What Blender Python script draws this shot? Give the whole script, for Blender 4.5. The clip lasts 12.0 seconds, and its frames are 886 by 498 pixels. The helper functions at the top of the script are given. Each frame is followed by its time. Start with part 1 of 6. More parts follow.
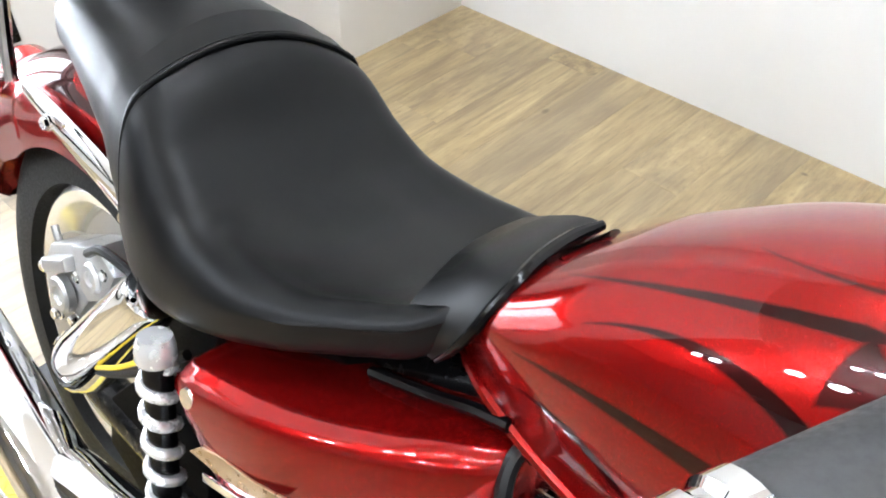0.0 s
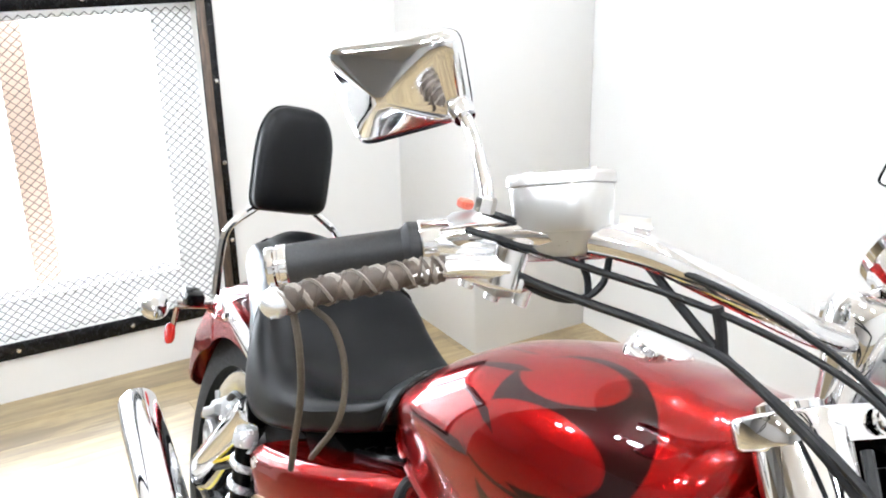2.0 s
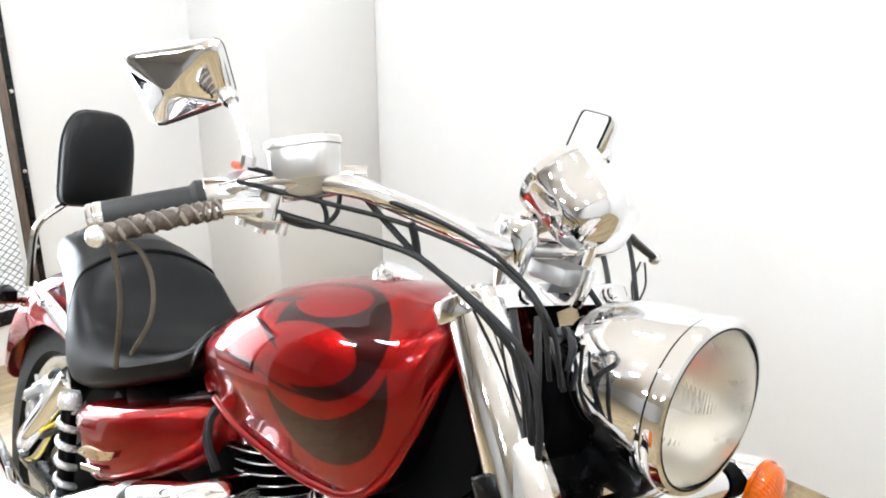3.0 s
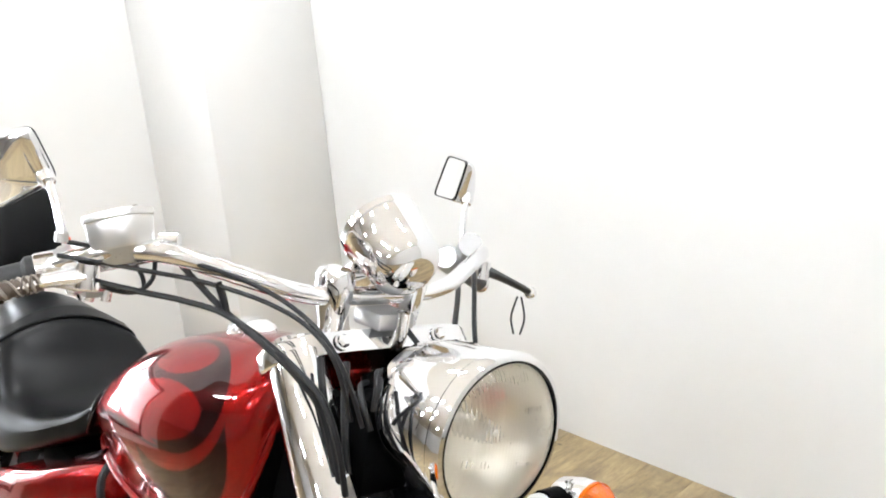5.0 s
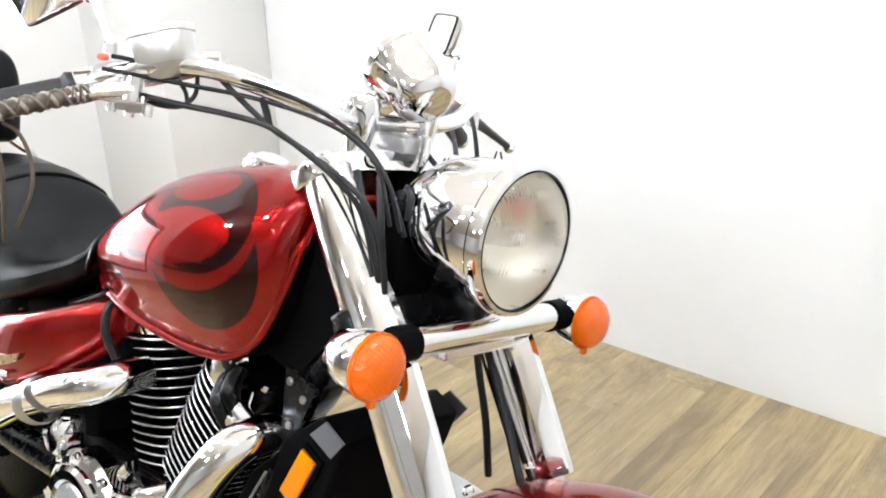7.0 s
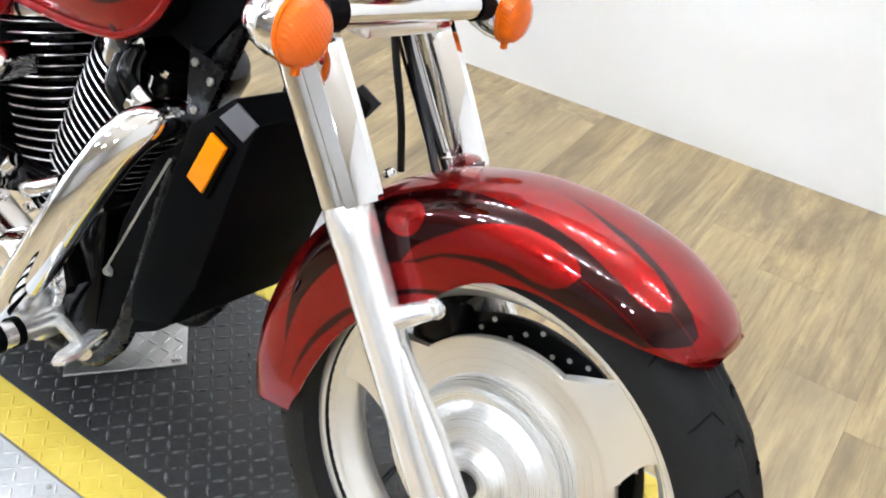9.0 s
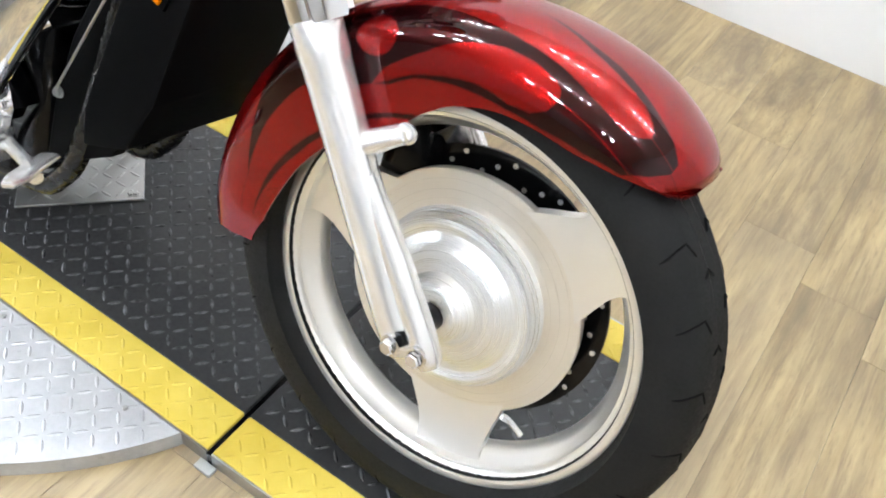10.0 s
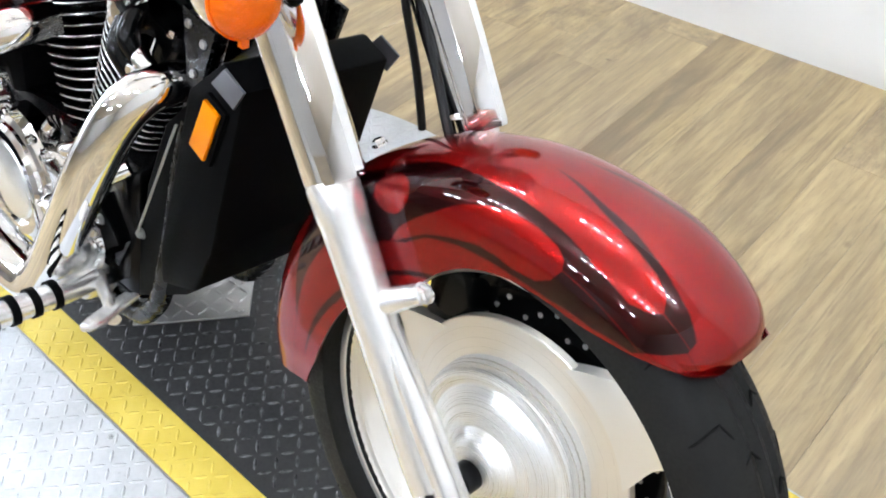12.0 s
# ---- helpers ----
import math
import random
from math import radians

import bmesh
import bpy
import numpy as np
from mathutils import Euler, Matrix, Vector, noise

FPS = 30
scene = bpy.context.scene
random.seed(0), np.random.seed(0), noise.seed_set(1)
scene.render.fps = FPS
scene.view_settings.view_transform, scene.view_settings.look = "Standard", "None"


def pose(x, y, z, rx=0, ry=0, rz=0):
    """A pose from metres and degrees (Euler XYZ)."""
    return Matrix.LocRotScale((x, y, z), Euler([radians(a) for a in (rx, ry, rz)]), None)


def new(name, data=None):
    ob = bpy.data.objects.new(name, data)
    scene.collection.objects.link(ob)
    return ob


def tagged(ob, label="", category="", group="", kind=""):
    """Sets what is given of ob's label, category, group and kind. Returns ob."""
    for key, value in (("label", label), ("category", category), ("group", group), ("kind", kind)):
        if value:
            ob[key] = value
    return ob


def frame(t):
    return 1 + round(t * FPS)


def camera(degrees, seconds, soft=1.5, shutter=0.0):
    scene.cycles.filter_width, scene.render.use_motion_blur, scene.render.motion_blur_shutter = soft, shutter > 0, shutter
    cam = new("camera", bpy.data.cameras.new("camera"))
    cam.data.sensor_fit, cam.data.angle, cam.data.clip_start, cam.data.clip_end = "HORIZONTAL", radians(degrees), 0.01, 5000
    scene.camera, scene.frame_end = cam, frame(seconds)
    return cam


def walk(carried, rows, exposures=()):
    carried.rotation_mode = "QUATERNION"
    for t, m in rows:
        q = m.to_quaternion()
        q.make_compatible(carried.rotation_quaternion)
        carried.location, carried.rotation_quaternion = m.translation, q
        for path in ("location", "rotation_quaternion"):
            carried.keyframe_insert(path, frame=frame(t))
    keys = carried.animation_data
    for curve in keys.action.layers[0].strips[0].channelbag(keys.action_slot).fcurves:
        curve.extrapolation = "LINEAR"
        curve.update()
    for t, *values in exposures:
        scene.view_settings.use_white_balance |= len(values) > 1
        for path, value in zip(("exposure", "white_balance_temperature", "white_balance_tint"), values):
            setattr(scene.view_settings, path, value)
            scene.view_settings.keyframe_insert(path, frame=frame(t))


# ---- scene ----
cam = camera(52.85, 12.0, soft=1.9, shutter=0.0)
# seconds, x, y, z, then turns about x, y, z in degrees
PATH = [
    (0, -0.7029, -0.2155, 1.2477, 48.084, 0.762, 44.237),
    (0.5, -0.6329, -0.2897, 1.2824, 56.409, 6.268, 50.523),
    (1, -0.4888, -0.3783, 1.3474, 64.099, 6.886, 54.517),
    (1.5, -0.2734, -0.3605, 1.3478, 68.114, 2.343, 60.536),
    (2, -0.0867, -0.3545, 1.3567, 70.421, 1.001, 59.167),
    (2.5, 0.0484, -0.4386, 1.3785, 72.77, 1.339, 52.368),
    (3, 0.1843, -0.4748, 1.3861, 70.675, 0.558, 46.974),
    (3.5, 0.2619, -0.3959, 1.3865, 70.217, 2.291, 46.955),
    (5.5, 0.4019, -0.3408, 1.4165, 73.789, 4.677, 46.543),
    (6, 0.3919, -0.4025, 1.3996, 73.788, 3.945, 45.209),
    (6.5, 0.3667, -0.5021, 1.3753, 72.496, 3.536, 42.347),
    (7, 0.3676, -0.5408, 1.3359, 67.551, 2.065, 40.989),
    (7.5, 0.3646, -0.5555, 1.2963, 63.335, 1.534, 39.648),
    (9.5, 0.3212, -0.5906, 1.2158, 47.9, -5.254, 33.778),
    (10, 0.3209, -0.5924, 1.1841, 43.466, -6.474, 34.027),
    (10.5, 0.3291, -0.5962, 1.168, 40.776, -6.666, 33.819),
    (11, 0.3328, -0.6079, 1.1585, 39.986, -7.185, 32.651),
    (11.5, 0.3348, -0.581, 1.1943, 42.275, -4.489, 33.961),
    (11.6, 0.3370, -0.5589, 1.2011, 43.213, -2.553, 34.700),
    (11.7, 0.3457, -0.5297, 1.2130, 43.631, -0.752, 36.074),
    (11.8, 0.3623, -0.4869, 1.2144, 44.820, 0.422, 37.980),
    (11.9, 0.3778, -0.4365, 1.2212, 45.167, 1.357, 39.410),
    (12, 0.3972, -0.3777, 1.2362, 46.398, 3.274, 42.571),
]
EXPOSURES = [(0.0, -0.06, 6350, 10), (1.0, 0.0, 6350, 10), (2.0, -0.12, 6350, 10), (3.0, -0.2, 6500, 10), (5.5, -0.27, 6600, 10), (6.5, -0.2, 6500, 10), (7.5, -0.06, 6370, 10), (9.5, -0.09, 6260, 10), (10.5, -0.13, 6320, 10), (11.2, -0.14, 6260, 10), (11.8, -0.13, 6180, 10), (12.0, -0.13, 6180, 10)]
walk(cam, [(t, pose(x, y, z, rx, ry, rz)) for t, x, y, z, rx, ry, rz in PATH], EXPOSURES)

# ---------------------------------------------------------------- light
world = bpy.data.worlds.new("sky")
scene.world = world
world.use_nodes = True
wn = world.node_tree.nodes
sky = wn.new("ShaderNodeTexSky")
sky.sky_type, sky.sun_disc = "NISHITA", False
sky.sun_elevation, sky.sun_rotation = radians(40), radians(120)
world.node_tree.links.new(sky.outputs[0], wn["Background"].inputs[0])
wn["Background"].inputs[1].default_value = 0.12


# ---------------------------------------------------------------- materials
MATS = {}


class Tree:
    """Short hand for a node material."""

    def __init__(self, name, base=(0.8, 0.8, 0.8), rough=0.5, metal=0.0, coat=0.0, spec=0.5):
        self.mat = bpy.data.materials.new(name)
        self.mat.use_nodes = True
        self.t = self.mat.node_tree
        self.b = self.t.nodes["Principled BSDF"]
        self.b.inputs["Base Color"].default_value = (*base, 1)
        self.b.inputs["Roughness"].default_value = rough
        self.b.inputs["Metallic"].default_value = metal
        self.b.inputs["Coat Weight"].default_value = coat
        self.b.inputs["Specular IOR Level"].default_value = spec
        self.co = None

    def node(self, kind, operation=None, data_type=None):
        n = self.t.nodes.new("ShaderNode" + kind)
        if operation:
            n.operation = operation
        if data_type:
            n.data_type = data_type
        return n

    def link(self, a, b):
        self.t.links.new(a, b)

    def put(self, sock, value):
        if isinstance(value, (int, float)):
            sock.default_value = value
        elif isinstance(value, tuple):
            sock.default_value = value
        else:
            self.link(value, sock)

    def coords(self):
        if self.co is None:
            self.co = self.node("TexCoord").outputs["Object"]
        return self.co

    def mapped(self, scale):
        m = self.node("Mapping")
        m.inputs["Scale"].default_value = scale
        self.link(self.coords(), m.inputs[0])
        return m.outputs[0]

    def noise(self, scale, detail=4, rough=0.55, vec=None, distort=0.0):
        n = self.node("TexNoise")
        n.inputs["Scale"].default_value = scale
        n.inputs["Detail"].default_value = detail
        n.inputs["Roughness"].default_value = rough
        n.inputs["Distortion"].default_value = distort
        self.link(vec or self.coords(), n.inputs["Vector"])
        return n.outputs["Fac"]

    def math(self, op, a, b=0.0, c=0.0):
        n = self.node("Math", operation=op)
        for i, v in enumerate((a, b, c)):
            self.put(n.inputs[i], v)
        return n.outputs[0]

    def ramp(self, fac, lo, hi, a=0.0, b=1.0):
        n = self.node("MapRange")
        n.inputs["From Min"].default_value, n.inputs["From Max"].default_value = lo, hi
        n.inputs["To Min"].default_value, n.inputs["To Max"].default_value = a, b
        self.link(fac, n.inputs[0])
        return n.outputs[0]

    def mix(self, fac, a, b):
        n = self.node("Mix", data_type="RGBA")
        self.put(n.inputs[0], fac)
        self.put(n.inputs[6], (*a, 1) if isinstance(a, tuple) and len(a) == 3 else a)
        self.put(n.inputs[7], (*b, 1) if isinstance(b, tuple) and len(b) == 3 else b)
        return n.outputs[2]

    def bump(self, height, strength, dist=0.001):
        n = self.node("Bump")
        n.inputs["Strength"].default_value = strength
        n.inputs["Distance"].default_value = dist
        self.link(height, n.inputs["Height"])
        self.link(n.outputs[0], self.b.inputs["Normal"])

    def base(self, col):
        self.put(self.b.inputs["Base Color"], col)

    def rough(self, v):
        self.put(self.b.inputs["Roughness"], v)

    def random(self):
        return self.node("ObjectInfo").outputs["Random"]

    def xyz(self):
        n = self.node("SeparateXYZ")
        self.link(self.coords(), n.inputs[0])
        return n.outputs

    def ellipse(self, u, v, cu, cv, a, b, deg=0.0):
        """Signed distance like value, below 0 inside the ellipse."""
        c, s = math.cos(radians(deg)), math.sin(radians(deg))
        du, dv = self.math("SUBTRACT", u, cu), self.math("SUBTRACT", v, cv)
        p = self.math("DIVIDE", self.math("ADD", self.math("MULTIPLY", du, c), self.math("MULTIPLY", dv, s)), a)
        q = self.math("DIVIDE", self.math("SUBTRACT", self.math("MULTIPLY", dv, c), self.math("MULTIPLY", du, s)), b)
        r = self.math("SQRT", self.math("ADD", self.math("MULTIPLY", p, p), self.math("MULTIPLY", q, q)))
        return self.math("MULTIPLY", self.math("SUBTRACT", r, 1.0), min(a, b))

    def inside(self, d, soft=0.0012):
        return self.ramp(d, -soft, soft, 1.0, 0.0)


def simple(name, base, rough, metal=0.0, coat=0.0, grain=0.0, scale=60.0, vary=0.12, spec=0.5, even=False):
    """A plain surface with fine relief and uneven gloss."""
    t = Tree(name, base, rough, metal, coat, spec)
    big, fine = t.noise(scale * 0.08, 3), t.noise(scale, 6)
    dark = tuple(c * (1 - vary) for c in base)
    t.base(t.mix(big, dark, tuple(min(1, c * (1 + vary * 0.5)) for c in base)))
    if not even:
        t.rough(t.ramp(fine, 0.3, 0.7, max(0.02, rough * 0.8), min(1, rough * 1.25)))
    if grain:
        t.bump(fine, grain, 0.001)
    MATS[name] = t.mat
    return t


simple("chrome", (0.86, 0.86, 0.87), 0.045, 1.0, scale=25, vary=0.04)
simple("satin_metal", (0.93, 0.928, 0.92), 0.25, 0.78, scale=60, vary=0.05, even=True)
simple("brushed_cup", (0.60, 0.585, 0.56), 0.32, 0.85, scale=120, vary=0.06, even=True)
simple("machined_plate", (0.88, 0.86, 0.82), 0.30, 0.8, scale=220, vary=0.05, even=True)
simple("bright_bowl", (0.90, 0.865, 0.79), 0.30, 0.8, scale=40, vary=0.04)
simple("dull_steel", (0.42, 0.42, 0.41), 0.36, 1.0, grain=0.08, scale=140, vary=0.15)
simple("grey_cast", (0.48, 0.48, 0.475), 0.34, 0.8, grain=0.1, scale=260, vary=0.1)
simple("black_vinyl", (0.004, 0.004, 0.0043), 0.34, grain=0.012, scale=900, vary=0.2, spec=0.15)
simple("groove_black", (0.004, 0.004, 0.004), 0.9, spec=0.05)
simple("black_plastic", (0.0025, 0.0025, 0.0027), 0.5, grain=0.1, scale=700, vary=0.2, spec=0.02)
simple("grey_plastic", (0.09, 0.09, 0.1), 0.45, grain=0.1, scale=700, vary=0.1)
simple("gloss_black", (0.0025, 0.0025, 0.0027), 0.16, scale=80, vary=0.2, spec=0.16)
simple("frame_black", (0.004, 0.004, 0.0045), 0.25, scale=80, vary=0.2, spec=0.25)
simple("cable_black", (0.007, 0.007, 0.0075), 0.45, grain=0.1, scale=500, spec=0.3)
simple("tyre_rubber", (0.010, 0.0098, 0.0094), 0.6, grain=0.3, scale=240, vary=0.5, spec=0.16)
simple("grip_rubber", (0.018, 0.018, 0.019), 0.55, grain=0.1, scale=500)
simple("brown_cord", (0.06, 0.043, 0.026), 0.7, grain=0.2, scale=400)
simple("yellow_wire", (0.75, 0.55, 0.02), 0.45)
simple("shock_white", (0.75, 0.75, 0.76), 0.25, 0.6, scale=60)
simple("red_plastic", (0.62, 0.02, 0.015), 0.2, coat=0.5)
simple("switch_orange", (0.75, 0.16, 0.10), 0.4)
simple("white_paint", (0.80, 0.795, 0.78), 0.55, grain=0.06, scale=120, vary=0.03)
simple("wall_paint", (0.76, 0.745, 0.72), 0.6, grain=0.08, scale=90, vary=0.03)
simple("ceiling_beige", (0.82, 0.765, 0.69), 0.8, grain=0.1, scale=150, vary=0.05)
# unseen walls; tone sets how dark they look in chrome and paint
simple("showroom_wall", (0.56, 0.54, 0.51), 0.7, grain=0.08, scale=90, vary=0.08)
simple("leather_wrap", (0.075, 0.052, 0.036), 0.5, grain=0.4, scale=1000, vary=0.8)
simple("leather_pale", (0.27, 0.235, 0.20), 0.5, grain=0.4, scale=1000, vary=0.5)
simple("bronze_badge", (0.45, 0.33, 0.2), 0.3, 0.9, scale=80)
simple("rust_post", (0.44, 0.32, 0.25), 0.8, grain=0.2, scale=60)
simple("mesh_wire", (0.07, 0.066, 0.062), 0.6, 0.0, scale=100)


def glass(name, colour, rough=0.03, trans=1.0, ior=1.45):
    t = Tree(name, colour, rough)
    t.b.inputs["Transmission Weight"].default_value = trans
    t.b.inputs["IOR"].default_value = ior
    t.rough(t.ramp(t.noise(40, 3), 0.3, 0.7, rough * 0.7, rough * 1.4))
    MATS[name] = t.mat
    return t


glass("clear_glass", (0.95, 0.94, 0.91))
t = glass("amber_lens", (1.0, 0.20, 0.006), 0.06, 0.45)
x, y, z = t.xyz()
t.bump(t.math("MULTIPLY", t.math("SINE", t.math("MULTIPLY", z, 900.0)), t.math("SINE", t.math("MULTIPLY", y, 900.0))), 0.35, 0.0008)
glass("amber_reflector", (1.0, 0.32, 0.0), 0.12, 0.35)
t = glass("lens_glass", (0.97, 0.945, 0.89), 0.03)
x, y, z = t.xyz()
wave = t.math("SINE", t.math("MULTIPLY", y, 1300.0))
t.bump(wave, 0.28, 0.0006)
t = Tree("mirror_glass", (0.9, 0.9, 0.89), 0.01, 1.0)
MATS["mirror_glass"] = t.mat

# frosted border of the window: dull white that lets a little daylight through
t = Tree("frosted_white", (0.82, 0.82, 0.82), 0.7)
thin = t.node("BsdfTranslucent")
thin.inputs[0].default_value = (0.95, 0.93, 0.90, 1)
both = t.node("MixShader")
t.put(both.inputs[0], t.ramp(t.noise(6, 3), 0.3, 0.7, 0.26, 0.32))
t.link(t.b.outputs[0], both.inputs[1])
t.link(thin.outputs[0], both.inputs[2])
t.link(both.outputs[0], t.t.nodes["Material Output"].inputs[0])
MATS["frosted_white"] = t.mat

# spun aluminium: fine rings round the wheel's axle
t = Tree("spun_aluminium", (0.80, 0.76, 0.69), 0.2, 0.75)
x, y, z = t.xyz()
r = t.math("SQRT", t.math("ADD", t.math("MULTIPLY", x, x), t.math("POWER", t.math("SUBTRACT", z, 0.335), 2.0)))
cmb = t.node("CombineXYZ")
t.link(r, cmb.inputs[0])
rings = t.noise(900, 3, vec=cmb.outputs[0])
t.rough(t.ramp(rings, 0.3, 0.7, 0.24, 0.34))
turn = t.node("Tangent")
turn.direction_type, turn.axis = "RADIAL", "Y"
t.link(turn.outputs[0], t.b.inputs["Tangent"])
t.b.inputs["Anisotropic"].default_value = 0.7
t.base(t.mix(t.noise(14, 4), (0.86, 0.86, 0.85), (0.92, 0.92, 0.91)))
t.bump(rings, 0.012, 0.0005)
MATS["spun_aluminium"] = t.mat
t = Tree("spun_plate", (0.84, 0.80, 0.73), 0.30, 0.85)
x, y, z = t.xyz()
r = t.math("SQRT", t.math("ADD", t.math("MULTIPLY", x, x), t.math("POWER", t.math("SUBTRACT", z, 0.335), 2.0)))
cmb = t.node("CombineXYZ")
t.link(r, cmb.inputs[0])
rings = t.noise(700, 3, vec=cmb.outputs[0])
turn = t.node("Tangent")
turn.direction_type, turn.axis = "RADIAL", "Y"
t.link(turn.outputs[0], t.b.inputs["Tangent"])
t.b.inputs["Anisotropic"].default_value = 0.6
t.rough(t.ramp(rings, 0.3, 0.7, 0.26, 0.36))
t.base(t.mix(t.noise(9, 4), (0.80, 0.755, 0.68), (0.90, 0.87, 0.81)))
t.bump(rings, 0.02, 0.0005)
MATS["spun_plate"] = t.mat

# dark weathered wood of the window's reveal
t = Tree("dark_wood", (0.1, 0.07, 0.05), 0.6)
g = t.noise(9, 6, vec=t.mapped((8, 8, 1.2)), distort=0.6)
t.base(t.mix(t.ramp(g, 0.3, 0.7), (0.05, 0.036, 0.028), (0.16, 0.11, 0.08)))
t.bump(g, 0.3, 0.002)
MATS["dark_wood"] = t.mat

# vinyl planks: oak grain along y, each plank its own tone
t = Tree("vinyl_plank", (0.4, 0.3, 0.2), 0.33, spec=0.6)
rnd = t.random()
off = t.node("CombineXYZ")
for i in range(3):
    t.link(t.math("MULTIPLY", rnd, (37.0, 91.0, 13.0)[i]), off.inputs[i])
shift = t.node("VectorMath", operation="ADD")
t.link(t.coords(), shift.inputs[0])
t.link(off.outputs[0], shift.inputs[1])


def stretched(tree, vec, scale):
    m = tree.node("Mapping")
    m.inputs["Scale"].default_value = scale
    tree.link(vec, m.inputs[0])
    return m.outputs[0]


grain = t.noise(7, 6, 0.62, stretched(t, shift.outputs[0], (6.5, 0.42, 1)), 0.25)
blotch = t.noise(3.0, 5, 0.6, stretched(t, shift.outputs[0], (2.6, 0.55, 1)), 0.3)
streak = t.noise(9, 5, 0.65, stretched(t, shift.outputs[0], (5.5, 0.22, 1)), 0.35)
fine = t.noise(44, 5, 0.7, stretched(t, shift.outputs[0], (3.2, 0.34, 1)))
knots = t.node("TexVoronoi")
knots.inputs["Scale"].default_value = 3.4
t.link(stretched(t, shift.outputs[0], (1.6, 1.0, 1)), knots.inputs["Vector"])
col = t.mix(t.ramp(grain, 0.25, 0.75), (0.255, 0.182, 0.084), (0.47, 0.36, 0.190))
col = t.mix(t.ramp(blotch, 0.34, 0.58, 0.24, 1.0), (0.105, 0.074, 0.044), col)
col = t.mix(t.ramp(streak, 0.50, 0.70, 0.0, 0.62), col, (0.125, 0.088, 0.052))
col = t.mix(t.ramp(fine, 0.50, 0.72, 0.0, 0.60), col, (0.15, 0.105, 0.062))
col = t.mix(t.math("MULTIPLY", rnd, 0.18), col, (0.46, 0.375, 0.25))
col = t.mix(t.ramp(knots.outputs["Distance"], 0.012, 0.065, 0.85, 0.0), col, (0.075, 0.052, 0.034))
t.base(col)
t.rough(t.ramp(blotch, 0.3, 0.7, 0.36, 0.42))
MATS["vinyl_plank"] = t.mat

# worn painted and bare tread plate
for name, a, b, rough, metal in (("black_plate", (0.006, 0.006, 0.0064), (0.017, 0.0166, 0.0162), 0.5, 0.0),
                                 ("yellow_plate", (0.50, 0.365, 0.030), (0.66, 0.51, 0.085), 0.55, 0.0),
                                 ("bare_plate", (0.40, 0.405, 0.41), (0.56, 0.565, 0.57), 0.55, 0.5)):
    t = Tree(name, a, rough, metal)
    big, fine = t.noise(7, 5), t.noise(120, 5)
    col = t.mix(t.ramp(big, 0.3, 0.7), a, b)
    dirt = t.ramp(t.noise(38, 6, 0.7), 0.62, 0.75)
    t.base(t.mix(t.math("MULTIPLY", dirt, 0.45), col, tuple(c * 0.35 for c in a)))
    t.rough(t.ramp(fine, 0.3, 0.7, rough * 0.75, rough * 1.35))
    t.bump(fine, 0.1, 0.0006)
    MATS[name] = t.mat
t = Tree("worn_tread", (0.22, 0.22, 0.225), 0.42, 0.7)
w = t.noise(60, 4)
t.base(t.mix(t.ramp(w, 0.35, 0.65), (0.012, 0.012, 0.012), (0.12, 0.12, 0.124)))
MATS["worn_tread"] = t.mat

# lights that show: the lamp panels and the bright yard outside
def glow(name, colour, strength):
    m = bpy.data.materials.new(name)
    m.use_nodes = True
    nt = m.node_tree
    nt.nodes.remove(nt.nodes["Principled BSDF"])
    em = nt.nodes.new("ShaderNodeEmission")
    em.inputs[0].default_value, em.inputs[1].default_value = (*colour, 1), strength
    nt.links.new(em.outputs[0], nt.nodes["Material Output"].inputs[0])
    MATS[name] = m


glow("sunlit_yard", (0.89, 0.965, 1.06), 28.0)
glow("led_white", (0.885, 0.965, 1.07), 300.0)

# candy red paint with dark ghost flames; the shapes are laid out on each panel's own surface
RED, DEEP = (0.30, 0.006, 0.005), (0.010, 0.0012, 0.0015)


def paint(name, mask_of, u_v):
    t = Tree(name, RED, 0.3, 0.75, 1.0, 0.1)
    t.b.inputs["Coat Roughness"].default_value = 0.02
    t.b.inputs["Coat IOR"].default_value = 1.38
    t.b.inputs["Specular Tint"].default_value = (0.55, 0.04, 0.04, 1)
    flake = t.noise(1400, 2)
    red = t.mix(t.ramp(flake, 0.35, 0.65), (0.20, 0.0032, 0.0030), (0.27, 0.0045, 0.0042))
    t.base(t.mix(t.ramp(mask_of(t, *u_v(t)), 0, 1, 0, 0.97), red, DEEP) if mask_of else red)
    t.rough(t.ramp(flake, 0.3, 0.7, 0.24, 0.28))
    MATS[name] = t.mat


def side_uv(t):
    """Along the tank, and up its flank and over its crest."""
    x, y, z = t.xyz()
    over = t.math("MAXIMUM", t.math("ADD", y, 0.17), 0.0)
    return x, t.math("ADD", z, t.math("MULTIPLY", over, 0.6))


